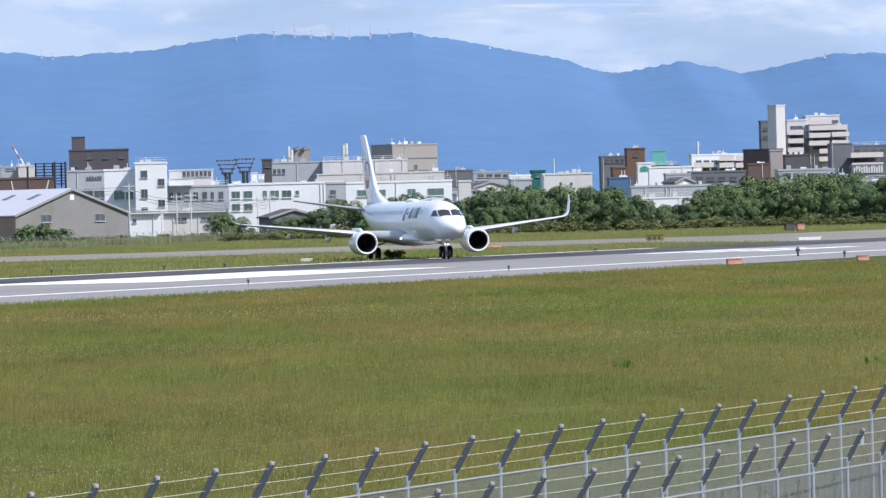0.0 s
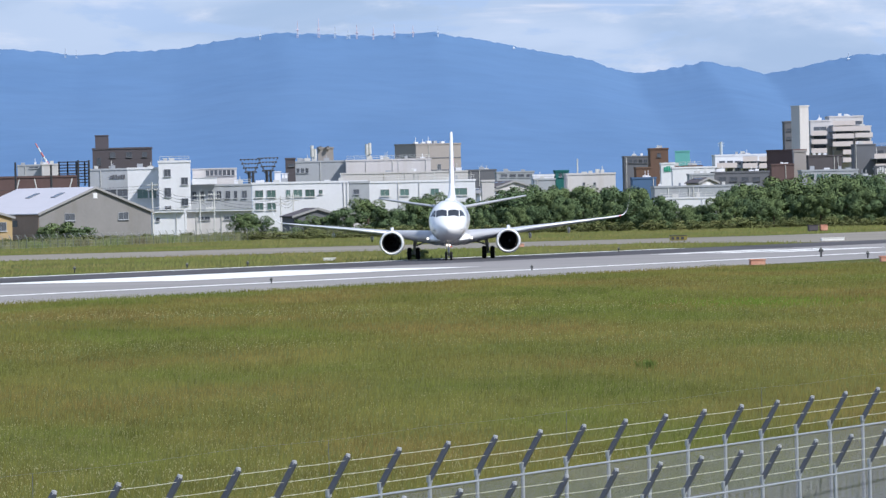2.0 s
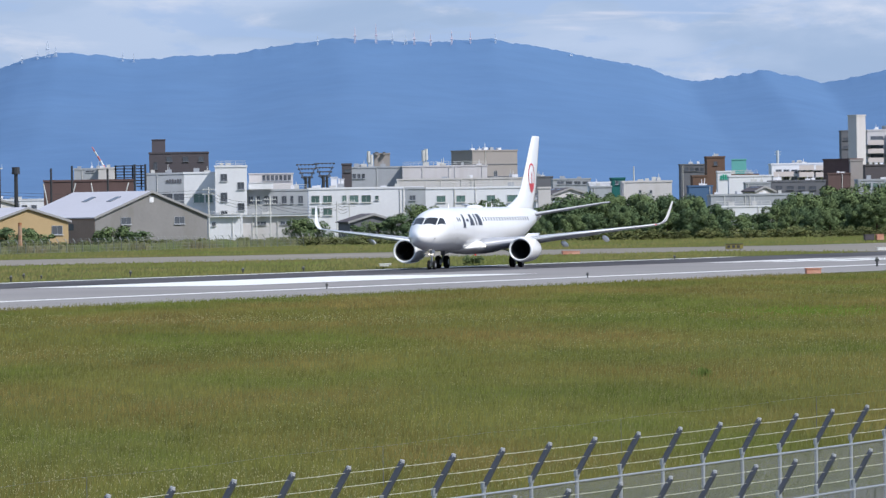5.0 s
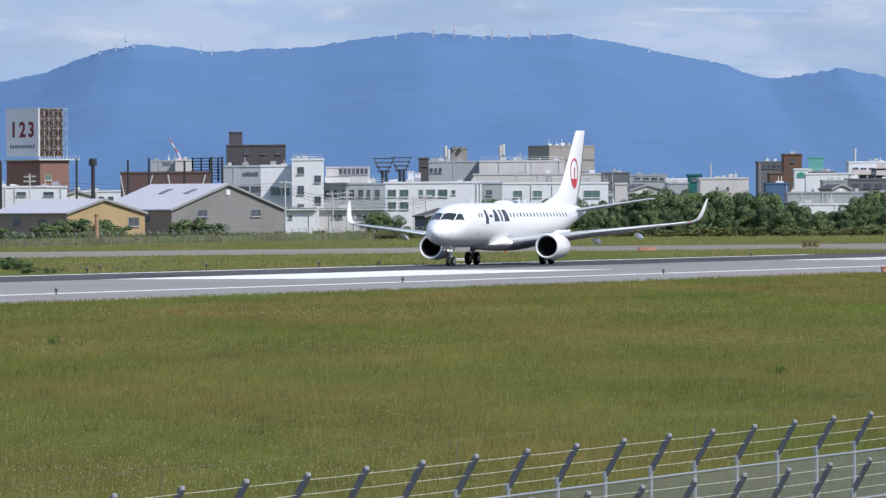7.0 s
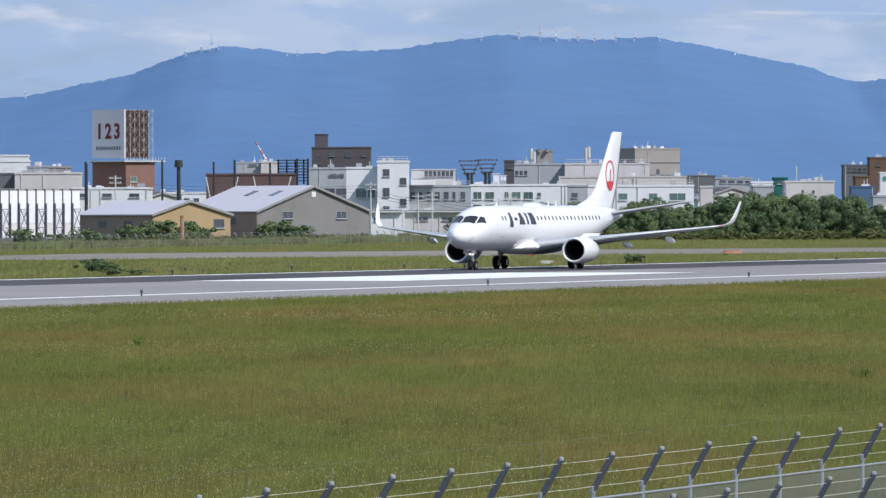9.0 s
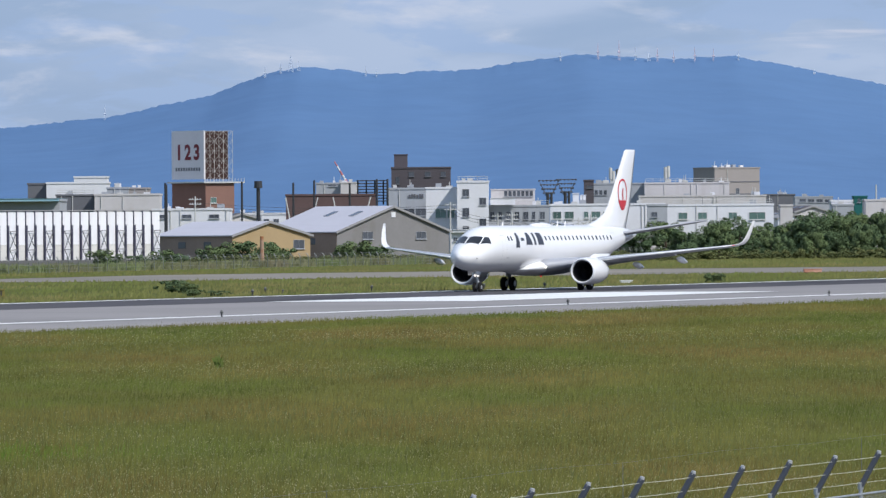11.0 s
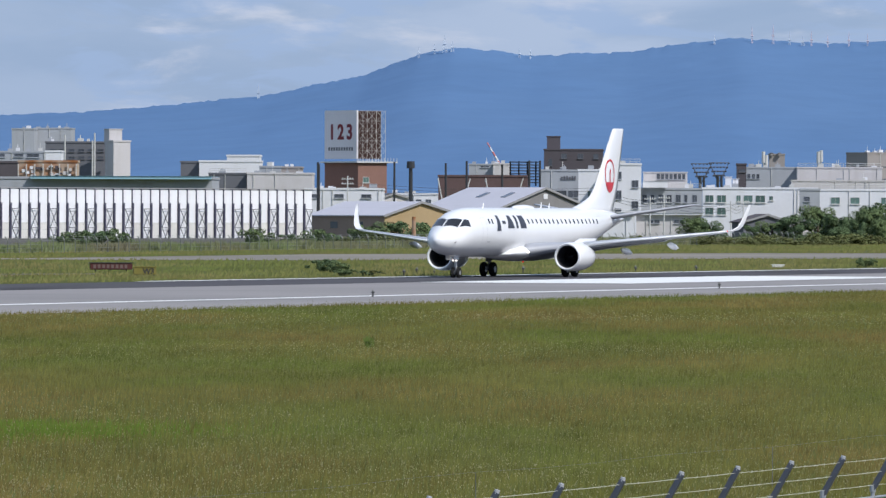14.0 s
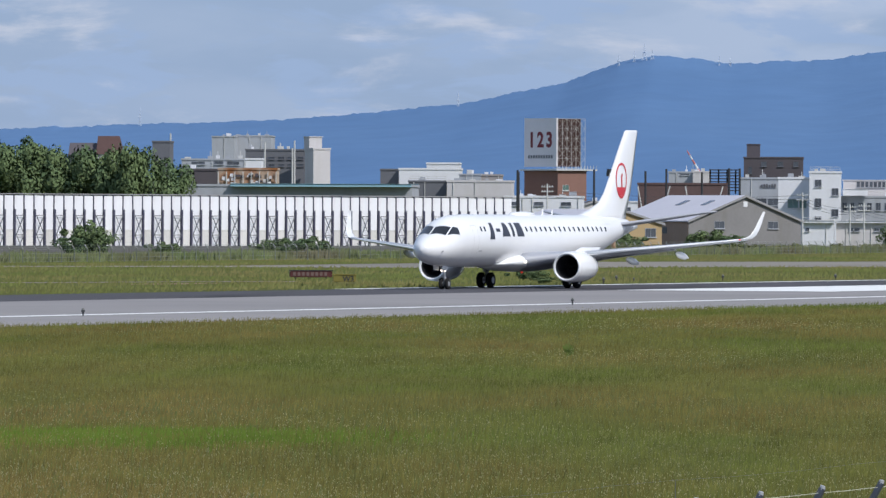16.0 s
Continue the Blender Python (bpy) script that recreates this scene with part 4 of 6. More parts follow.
building("office_block", -6.09, 1395.0, 0.0, 10.92, 12.0, 8.63, "g", "grey two-storey office wing", "building", ((0.31, 6.42, 0.71, 1.31), (1.73, 6.42, 0.61, 1.31), (3.14, 6.42, 0.81, 1.31), (4.66, 6.41, 0.81, 1.31), (6.27, 6.41, 0.81, 1.31), (7.79, 6.4, 0.51, 1.31), (9.21, 6.4, 0.81, 1.31)))
building("roof_annex", -5.7, 1402.0, 0.0, 7.92, 8.0, 3.05, "b", "beige roof annex with a row of windows", "building", ((2.44, 1.93, 0.51, 0.91), (3.2, 1.93, 0.51, 0.91), (3.97, 1.93, 0.51, 0.91), (4.73, 1.93, 0.51, 0.91), (5.49, 1.93, 0.51, 0.91), (6.25, 1.92, 0.51, 0.91), (7.01, 1.92, 0.51, 0.91)), z0=8.66)
building("balcony_wall", -5.76, 1393.0, 0.0, 4.44, 1.5, 1.11, "w", "white balcony wall in the town beyond", "building", (), z0=9.04)
building("low_office", -12.18, 1300.0, 0.0, 5.37, 10.0, 4.03, "w", "low white office with a flat canopy roof", "building", ((0.66, 2.72, 0.57, 0.57),))
building("low_office", -6.44, 1302.0, 0.0, 10.94, 10.0, 4.1, "b", "low pale office with a flat canopy roof", "building", ((2.08, 2.78, 0.75, 0.47), (3.02, 2.78, 0.85, 0.47), (6.32, 2.77, 0.75, 0.47), (7.27, 2.77, 0.75, 0.47)))
building("canopy", -12.17, 1299.3, 0.0, 5.37, 11.0, 0.38, "w", "white flat canopy over the low office", "building", (), z0=4.13)
building("canopy", -6.43, 1301.3, 0.0, 11.03, 11.0, 0.33, "w", "white flat canopy over the low office", "building", (), z0=4.14)
building("long_office", 4.7, 1330.0, 0.0, 19.56, 14.0, 8.55, "w", "long white two-storey office with greenish windows", "building", ((0.49, 6.36, 1.35, 1.16), (2.51, 6.35, 1.45, 1.16), (5.79, 6.34, 0.67, 1.16), (7.04, 6.34, 1.45, 1.16), (9.07, 6.33, 1.54, 1.16), (11.38, 6.71, 0.58, 0.67), (0.48, 4.24, 1.35, 1.16), (2.51, 4.23, 1.45, 1.16)), "g")
building("stair_house", 21.15, 1322.0, 0.0, 3.35, 4.0, 8.35, "g", "grey stair house beside the office", "building", ((0.68, 6.54, 0.96, 0.77),))
building("long_office", 25.21, 1360.0, 0.0, 18.52, 14.0, 8.43, "w", "white office with wide greenish windows", "building", ((10.74, 6.16, 1.38, 1.08), (14.29, 6.05, 2.76, 1.18), (1.98, 6.19, 1.48, 1.08), (5.42, 6.18, 1.48, 1.08)), "g")
# plants and halls behind
building("hall", 14.64, 1700.0, 0.0, 12.07, 20.0, 14.28, "g", "grey clad industrial hall", "building", ((1.12, 12.08, 0.62, 0.99), (2.11, 12.07, 0.62, 0.99), (3.09, 12.07, 0.62, 0.99)))
building("hall", 26.43, 1690.0, 0.0, 18.36, 20.0, 14.27, "b", "beige clad industrial hall", "building", ())
building("hall", 25.05, 1680.0, 0.0, 27.38, 6.0, 11.4, "b", "beige lower industrial hall", "building", ())
tan_hall = building("hall", 46.79, 1900.0, 28.0, 12.62, 10.55, 19.14, "t", "tall tan panelled hall with a dark side", "building", ((5.94, 12.95, 0.93, 1.38), (11.22, 9.77, 0.93, 0.83)))
for down in (3.3, 6.3):
    bm = bmesh.new()
    box(bm, 0.05, 12.57, -0.07, -0.003, 19.1 - down, 19.35 - down)
    part("cladding_band", bm, M_dgwall, tan_hall, "dark joint band between cladding sheets")
building("roof_tank", 8.63, 1340.0, 0.0, 1.07, 3.0, 2.04, "w", "white roof tanks in the town beyond", "building", (), z0=8.59)
building("roof_tank", 9.91, 1342.0, 0.0, 0.97, 3.0, 1.75, "w", "white roof tanks in the town beyond", "building", (), z0=8.58)
building("plant_house", 12.94, 1640.0, 0.0, 2.02, 8.0, 14.65, "br", "dark gabled plant house", "building", ((0.61, 13.23, 1.19, 0.48),))
building("stack_house", 21.16, 1760.0, 0.0, 3.57, 8.0, 17.67, "t", "tan stack house with notched head", "building", ())
building("roof_unit", 21.42, 1759.0, 0.0, 0.64, 3.0, 0.64, "t", "small grey roof unit", "building", (), z0=17.54)
building("roof_unit", 23.21, 1759.0, 0.0, 0.51, 3.0, 0.64, "t", "small grey roof unit", "building", (), z0=17.54)
# brown blocks
building("apartment_block", -27.75, 1650.0, 0.0, 12.43, 16.0, 17.68, "br", "dark grey-brown tiled apartment block", "building", ((3.73, 16.02, 1.08, 0.96), (7.19, 16.01, 1.08, 0.96), (10.54, 16.0, 0.96, 0.96), (0.97, 14.47, 0.72, 1.43)))
building("lift_tower", -27.21, 1655.0, 0.0, 2.76, 6.0, 3.0, "br", "dark grey-brown lift tower", "building", (), z0=17.62)
building("hoarding", -40.39, 1330.0, 0.0, 15.31, 1.0, 10.53, "rm", "long dark brown hoarding with pale struts", "building", ())
building("factory", -47.62, 1800.0, 0.0, 8.08, 10.0, 15.48, "g", "pale grey factory front", "building", ((2.76, 14.96, 1.96, 0.26),))
building("factory", -41.89, 1795.0, 0.0, 3.64, 10.0, 15.56, "b", "beige factory front in the town beyond", "building", ())
# left blocks
building("white_block", -91.63, 1500.0, 0.0, 11.63, 12.0, 14.05, "w", "white cubic block in the town beyond", "building", ())
# shaded left face of the white block, built as a dark grey box
building("white_block", -95.35, 1502.0, 0.0, 3.59, 12.0, 13.92, "d", "shaded left face of the white block, painted dark", "building", ())
building("white_block", -88.61, 1540.0, 0.0, 6.47, 8.0, 15.43, "w", "white set-back roof house", "building", ())
building("low_hall", -84.99, 1420.0, 0.0, 7.0, 10.0, 11.26, "d", "dark grey low hall", "building", ())
building("low_hall", -77.88, 1418.0, 0.0, 11.82, 10.0, 11.29, "b", "beige low hall in the town beyond", "building", ())
building("low_hall", -76.8, 1440.0, 0.0, 3.97, 10.0, 12.64, "g", "pale grey-green low hall", "building", ())
building("low_hall", -72.93, 1442.0, 0.0, 3.66, 10.0, 12.55, "t", "tan low hall in the town beyond", "building", ())
building("blue_roof_hall", -95.26, 1150.0, 0.0, 26.74, 20.0, 0.42, "sk", "light blue low roofed hall", "building", (), z0=9.22)
building("blue_roof_hall", -104.16, 1152.0, 0.0, 35.71, 18.0, 9.22, "g", "grey hall under a light blue roof", "building", ())
building("block", -112.49, 1560.0, 25.0, 3.62, 4.81, 18.41, "b", "slate grey apartment tower", "building", ())
building("block", -113.49, 1562.0, 25.0, 2.75, 2.95, 2.83, "b", "pale apartment tower head", "building", (), z0=18.09)
building("block", -126.97, 1570.0, 0.0, 13.65, 14.0, 18.26, "d", "dark grey apartment block", "building", ((0.87, 16.52, 1.14, 0.45), (2.8, 16.53, 1.14, 0.45), (4.73, 16.54, 1.14, 0.45), (6.67, 16.56, 1.14, 0.45), (8.6, 16.57, 1.14, 0.45), (10.53, 16.58, 1.14, 0.45), (0.88, 15.04, 1.14, 0.45), (2.81, 15.05, 1.14, 0.45), (4.74, 15.06, 1.14, 0.45), (6.68, 15.08, 1.14, 0.45), (8.61, 15.09, 1.14, 0.45), (10.54, 15.1, 1.14, 0.45)))
building("block", -170.45, 2000.0, 0.0, 5.79, 14.0, 25.51, "g", "pale blue-grey tower block", "building", ())
building("block", -165.62, 2010.0, 0.0, 9.61, 14.0, 25.79, "g", "pale blue-grey tower block", "building", ())
building("block", -131.9, 1480.0, 0.0, 13.07, 12.0, 15.58, "g", "grey flats with window strips", "building", ((1.89, 14.8, 2.57, 0.54), (6.28, 14.83, 1.71, 0.54), (8.75, 14.74, 2.25, 0.64)))
building("block", -118.88, 1470.0, 0.0, 2.98, 6.0, 15.62, "w", "white roof house in the town beyond", "building", ())
building("low_hall", -111.58, 1250.0, 0.0, 6.15, 10.0, 12.16, "rd", "brown roofed hall in the town beyond", "building", ())
building("container_stack", -104.58, 1240.0, 0.0, 9.25, 6.0, 12.23, "ru", "rusty stack of sheet panels", "building", ())
building("block", -139.34, 1500.0, 0.0, 3.37, 8.0, 19.15, "d", "dark grey rendered tower in the town beyond", "building", ())
# right blocks
building("block", 65.83, 1500.0, 0.0, 9.45, 12.0, 9.57, "b", "beige rendered building with two small windows", "building", ((3.12, 7.55, 0.43, 0.54), (5.19, 7.5, 0.43, 0.54)))
building("block", 59.23, 1490.0, 0.0, 3.99, 10.0, 8.67, "g", "grey building with white eaves", "building", ())
building("shop", 59.15, 1496.0, 0.0, 4.12, 8.0, 9.46, "w", "white shop with deep eaves", "building", ())
building("block", 64.63, 1520.0, 0.0, 2.53, 10.0, 10.33, "dg", "dark green clad building", "building", ((0.67, 9.36, 0.55, 0.66), (1.66, 9.33, 0.55, 0.66)))
building("block", 62.15, 2000.0, 0.0, 7.68, 12.0, 12.96, "d", "blue-grey distant flats in the town beyond", "building", ())
building("block", 68.07, 1950.0, 0.0, 9.46, 12.0, 12.09, "g", "grey distant flats with window strips", "building", ((1.14, 11.05, 1.55, 0.71), (3.25, 11.0, 1.55, 0.71), (5.37, 10.95, 1.55, 0.71), (7.49, 10.9, 1.55, 0.71)))
building("block", 95.76, 1750.0, 0.0, 4.05, 10.0, 15.75, "o", "rust-orange tower block in the town beyond", "building", ((1.58, 14.12, 0.76, 0.76),))
building("block", 92.48, 1800.0, 0.0, 6.13, 10.0, 14.39, "d", "slate grey block in the town beyond", "building", ((0.96, 13.14, 0.78, 0.78), (2.13, 13.11, 0.78, 0.78), (3.3, 13.08, 0.78, 0.78), (4.48, 13.06, 0.78, 0.78)))
building("block", 89.89, 1700.0, 0.0, 3.2, 10.0, 11.33, "o", "rust-orange block in the town beyond", "building", ())
building("block", 98.05, 1720.0, 0.0, 7.47, 10.0, 11.55, "o", "rust-orange low block in the town beyond", "building", ((5.86, 9.88, 0.87, 0.87), (1.01, 10.5, 2.74, 0.37)))
building("sign_block", 91.96, 1640.0, 0.0, 2.85, 5.0, 11.89, "w", "white sign block with green marks", "building", ())
building("block", 83.77, 1600.0, 0.0, 4.87, 8.0, 8.82, "bl", "blue clad low hall", "building", ())
building("net_screen", 121.59, 2100.0, 0.0, 3.95, 1.0, 17.28, "te", "teal netting screen in the town beyond", "building", ())
building("flats", 119.76, 1900.0, 0.0, 16.5, 12.0, 14.8, "w", "white terraced flats with balconies", "building", ((1.0, 12.77, 1.37, 0.83), (2.92, 12.73, 1.37, 0.83), (4.85, 12.68, 1.37, 0.83), (6.77, 12.64, 1.37, 0.83), (8.7, 12.59, 1.37, 0.83), (10.62, 12.54, 1.37, 0.83), (12.54, 12.5, 1.37, 0.83), (14.47, 12.45, 1.37, 0.83), (0.96, 11.12, 1.37, 0.83), (2.88, 11.08, 1.37, 0.83), (4.81, 11.03, 1.37, 0.83), (6.73, 10.98, 1.37, 0.83), (8.66, 10.94, 1.37, 0.83), (10.58, 10.89, 1.37, 0.83), (12.51, 10.85, 1.37, 0.83), (14.43, 10.8, 1.37, 0.83)))
building("block", 77.24, 1400.0, 0.0, 18.44, 12.0, 6.55, "g", "low grey hall in the town beyond", "building", ())
building("block", 74.68, 1340.0, 0.0, 9.7, 12.0, 4.49, "w", "low white hall in the town beyond", "building", ())
building("block", 92.5, 1550.0, 0.0, 4.94, 8.0, 9.16, "g", "grey cube house in the town beyond", "building", ())
building("block", 92.02, 1600.0, 0.0, 8.8, 4.0, 10.76, "w", "pale low shop in the town beyond", "building", ())
building("block", 97.95, 1560.0, 0.0, 11.17, 8.0, 9.45, "d", "dark low shops in the town beyond", "building", ((1.12, 7.97, 1.35, 0.68), (3.38, 7.92, 1.35, 0.68), (5.64, 7.87, 1.35, 0.68), (7.89, 7.81, 1.35, 0.68)))
building("flats", 120.61, 1650.0, 35.0, 3.5, 8.95, 14.18, "rm", "dark brown house block with a beige face", "building", ())
building("flats", 120.36, 1645.0, 0.0, 2.62, 4.0, 13.91, "t", "tan rendered house front", "building", ())
building("block", 115.22, 1640.0, 0.0, 4.74, 8.0, 11.13, "rm", "brown house with a dark roof", "building", ())
building("block", 127.57, 1700.0, 0.0, 7.37, 10.0, 13.11, "rd", "dark hip-roofed hall in the town beyond", "building", ())
building("tower", 144.36, 1950.0, 40.0, 3.13, 3.07, 26.97, "b", "tall beige lift tower", "tower", ())
building("flats", 141.23, 1960.0, 0.0, 1.98, 8.0, 23.21, "d", "dark flank of the tower flats", "building", ((0.55, 21.1, 0.99, 0.57), (0.5, 18.97, 0.99, 0.57)))
# stepped flats with balconies
building("flats", 149.26, 1980.0, 0.0, 5.15, 14.0, 23.48, "b", "pale stepped apartment block with balconies", "building", ((0.85, 21.24, 3.15, 0.86), (0.8, 18.94, 3.15, 0.86), (0.75, 16.65, 3.15, 0.86)))
building("flats", 154.53, 1985.0, 0.0, 8.61, 14.0, 24.51, "b", "pale stepped apartment block with balconies", "building", ((1.74, 22.57, 6.6, 0.86),))
building("flats", 154.57, 1975.0, 0.0, 9.71, 12.0, 21.8, "b", "pale stepped apartment block with balconies", "building", ((0.84, 20.04, 4.28, 0.86), (0.8, 18.04, 4.28, 0.86), (0.75, 16.04, 3.71, 0.86), (6.27, 19.91, 3.14, 0.86), (6.22, 17.91, 3.14, 0.86)))
building("flats", 153.87, 1900.0, 0.0, 5.22, 10.0, 16.64, "d", "dark slate flats with balconies", "building", ())
building("flats", 159.37, 1910.0, 0.0, 12.69, 10.0, 16.07, "d", "dark slate flats with balconies", "building", ((1.04, 14.55, 1.38, 0.83), (3.11, 14.5, 1.38, 0.83), (5.18, 14.45, 1.38, 0.83), (7.25, 14.4, 1.38, 0.83), (9.31, 14.35, 1.38, 0.83), (11.38, 14.3, 1.38, 0.83), (0.99, 12.61, 1.38, 0.83), (3.06, 12.56, 1.38, 0.83), (5.13, 12.51, 1.38, 0.83), (7.2, 12.47, 1.38, 0.83), (9.27, 12.42, 1.38, 0.83), (11.34, 12.37, 1.38, 0.83)))
building("block", 111.23, 1500.0, 0.0, 10.84, 10.0, 9.22, "g", "blue-grey glazed showroom in the town beyond", "building", ((1.42, 7.8, 0.98, 0.98), (2.82, 7.77, 0.98, 0.98), (4.23, 7.74, 0.98, 0.98), (5.64, 7.7, 0.98, 0.98), (7.05, 7.67, 0.98, 0.98), (8.46, 7.64, 0.98, 0.98)), "g")
building("block", 116.94, 1450.0, 0.0, 4.4, 8.0, 7.83, "g", "grey shed in the town beyond", "building", ())
building("block", 123.66, 1480.0, 0.0, 9.62, 2.0, 9.65, "d", "dark lettered hoarding in the town beyond", "building", ())
building("block", 119.24, 1440.0, 0.0, 11.44, 8.0, 6.6, "w", "pale low hall in the town beyond", "building", ())
building("block", 123.89, 1436.0, 0.0, 2.8, 8.0, 6.76, "w", "white low house in the town beyond", "building", ())
balcony(148.45, 1966, 3.98, 20.56)
balcony(148.4, 1966, 3.98, 18.42)
balcony(148.34, 1966, 3.98, 16.15)
balcony(153.91, 1966, 5.68, 22.98)
balcony(153.87, 1966, 9.38, 21.56)
balcony(153.83, 1966, 5.4, 19.71)
balcony(153.78, 1966, 5.12, 17.72)
balcony(159.52, 1966, 4.4, 19.83)
balcony(159.47, 1966, 4.4, 17.7)
balcony(156.3, 1966, 2.84, 15.65)
balcony(156.25, 1966, 2.84, 13.66)
balcony(119.56, 1890, 4.92, 12.61)
balcony(125.89, 1890, 3.56, 14.08)
balcony(129.85, 1890, 5.33, 13.98)
balcony(125.85, 1890, 3.56, 12.44)
balcony(129.81, 1890, 5.33, 12.34)
balcony(158.1, 1890, 7.64, 11.59)
balcony(157.88, 1890, 7.92, 14.05)
gabled("house", 10.89, 1240.0, 15, 7.62, 6.94, 3.04, 4.12, 3.93, M_dgwall, M_roofdark, "small dark tiled house among the offices", ())
gabled("house", 50.32, 1440.0, 20, 6.88, 9.15, 7.4, 8.37, 3.36, M_beige, M_roofdark, "small dark tiled house with pale walls", ())
gabled("house", 18.32, 1245.0, 18, 6.45, 7.01, 2.48, 3.67, 3.44, M_beige, M_roofdark, "small dark tiled house with pale walls", ())
gabled("house", 90.11, 1480.0, 25, 4.02, 5.08, 7.45, 8.27, 1.91, M_beige, M_roofdark, "small dark tiled house with pale walls", ())
gabled("house", -52.57, 1390.0, 25, 5.55, 4.77, 6.97, 7.67, 2.67, M_beige, M_roofdark, "small dark tiled house with pale walls", ())
gabled("house", 46.48, 1420.0, 22, 4.88, 6.59, 6.27, 7.08, 2.22, M_wwall, M_roofgrey, "small grey tiled house with pale walls", ())
building("tank_house", 46.22, 1400.0, 0.0, 2.23, 6.0, 8.36, "b", "white rounded tank house", "building", ())
building("low_house", 46.72, 1350.0, 0.0, 5.86, 6.0, 5.16, "w", "white low flat house", "building", ((2.16, 5.36, 1.56, 0.59),))
# posts and wires
pole(-60.5, 1320, 12.91, 0.22, M_steelblack, "black steel post in the town beyond", "post", 0, 0.0)
pole(-60.31, 1320, 12.62, 0.22, M_steelblack, "black steel post in the town beyond", "post", 0, 0.0)
pole(-47.52, 1320, 13.03, 0.22, M_steelblack, "black steel post in the town beyond", "post", 0, 0.0)
pole(-38.82, 1320, 12.79, 0.22, M_steelblack, "black steel post in the town beyond", "post", 0, 0.0)
pole(-35.28, 1320, 13.16, 0.22, M_steelblack, "black steel post in the town beyond", "post", 0, 0.0)
pole(-29.26, 1320, 12.65, 0.22, M_steelblack, "black steel post in the town beyond", "post", 0, 0.0)
pole(-24.67, 1320, 13.29, 0.22, M_steelblack, "black steel post in the town beyond", "post", 0, 0.0)
pole(-22.86, 1320, 13.28, 0.22, M_steelblack, "black steel post in the town beyond", "post", 0, 0.0)
pole(-44.58, 1315, 13.07, 0.38, M_steelblack, "thick dark chimney pipe", "chimney", 0, 1.2)
pole(-52.09, 1240, 10.2, 0.14, M_steelpale, "grey utility pole with cross-arms", "utility_pole", 2, 0.0)
pole(-11.79, 1270, 9.11, 0.14, M_steelpale, "grey utility pole with cross-arms", "utility_pole", 2, 0.0)
pole(-4.03, 1260, 7.2, 0.12, M_steelpale, "grey utility pole with cross-arms", "utility_pole", 2, 0.0)
pole(-1.75, 1260, 7.37, 0.12, M_steelpale, "grey utility pole with cross-arms", "utility_pole", 2, 0.0)
pole(9.02, 1260, 6.4, 0.12, M_steelpale, "grey utility pole with cross-arms", "utility_pole", 2, 0.0)
pole(11.03, 1260, 6.85, 0.12, M_steelpale, "grey utility pole with cross-arms", "utility_pole", 2, 0.0)
pole(19.68, 1740, 18.28, 0.22, M_steelpale, "pale aerial mast in the town beyond", "mast", 0, 2.5)
pole(20.31, 1740, 17.53, 0.22, M_steelpale, "pale aerial mast in the town beyond", "mast", 0, 2.5)
pole(31.91, 1740, 18.34, 0.22, M_steelpale, "pale aerial mast in the town beyond", "mast", 0, 2.5)
pole(32.54, 1740, 18.59, 0.22, M_steelpale, "pale aerial mast in the town beyond", "mast", 0, 2.5)
pole(-122.27, 1560, 19.83, 0.2, M_steelpale, "pale aerial mast in the town beyond", "mast", 0, 0)
pole(-116.73, 1560, 18.73, 0.2, M_steelpale, "pale aerial mast in the town beyond", "mast", 0, 0)
pole(-116.28, 1560, 20.2, 0.2, M_steelpale, "pale aerial mast in the town beyond", "mast", 0, 0)
pole(-141.26, 1560, 21.56, 0.2, M_steelpale, "pale aerial mast in the town beyond", "mast", 0, 0)
pole(146.82, 2300, 21.22, 0.5, M_mast, "lattice pylon with haze mixed into its colour", "pylon", 2, 0.0)
pole(108.76, 2400, 17.75, 0.25, M_steelpale, "pale slender mast in the town beyond", "mast", 0, 0.0)
pole(-33.82, 1010, 3.85, 0.3, M_rust, "rusty marker post by the fence", "post", 0, 0.0)



def wires(ends, n, label):
    """Slack overhead wires between pole heads."""
    ob = thing("overhead_wires", pose(0, 0, 0), label, "wires")
    for k in range(n):
        for a, b in zip(ends, ends[1:]):
            a2, b2 = Vector(a) + Vector((0, 0, -0.5 * k)), Vector(b) + Vector((0, 0, -0.5 * k))
            bm = bmesh.new()
            line = [a2.lerp(b2, j / 12) - Vector((0, 0, 3.0 * j / 12 * (1 - j / 12))) for j in range(13)]
            skin(bm, [[p + Vector((0, 0.025 * math.cos(c), 0.025 * math.sin(c))) for c in (0, 1.57, 3.14, 4.71)] for p in line])
            part("wire", bm, M_steelblack, ob)


wires(((-52.0, 1240, 9.2), (-12.0, 1270, 8.6), (-3.9, 1260, 6.6), (-1.6, 1260, 6.6), (9.0, 1260, 6.0), (11.2, 1260, 6.4)), 3, "thin black overhead wires between utility poles")


def rusty_stack():
    """Uprights and pale patches of the sheet-metal stack."""
    ob = thing("rack", pose(-104.6, 1239.8, 0), "row of pale steel uprights before rusty sheets", "rack")
    for k in range(8):
        bm = bmesh.new()
        box(bm, 9.26 * k / 7 - 0.07, 9.26 * k / 7 + 0.07, -0.25, -0.05, 0, 11.98)
        part("upright", bm, M_steelpale, ob)
    r = random.Random(3)
    for k in range(26):
        bm = bmesh.new()
        u, z = r.uniform(0.1, 8.2), r.uniform(11.98 - 2.3, 11.98 - 0.8)
        box(bm, u, u + r.uniform(0.3, 0.9), -0.045, -0.004, z, z + r.uniform(0.2, 0.7))
        part("sheet", bm, r.choice((M_beige, M_rust, M_wwall, M_brown)), ob)


rusty_stack()


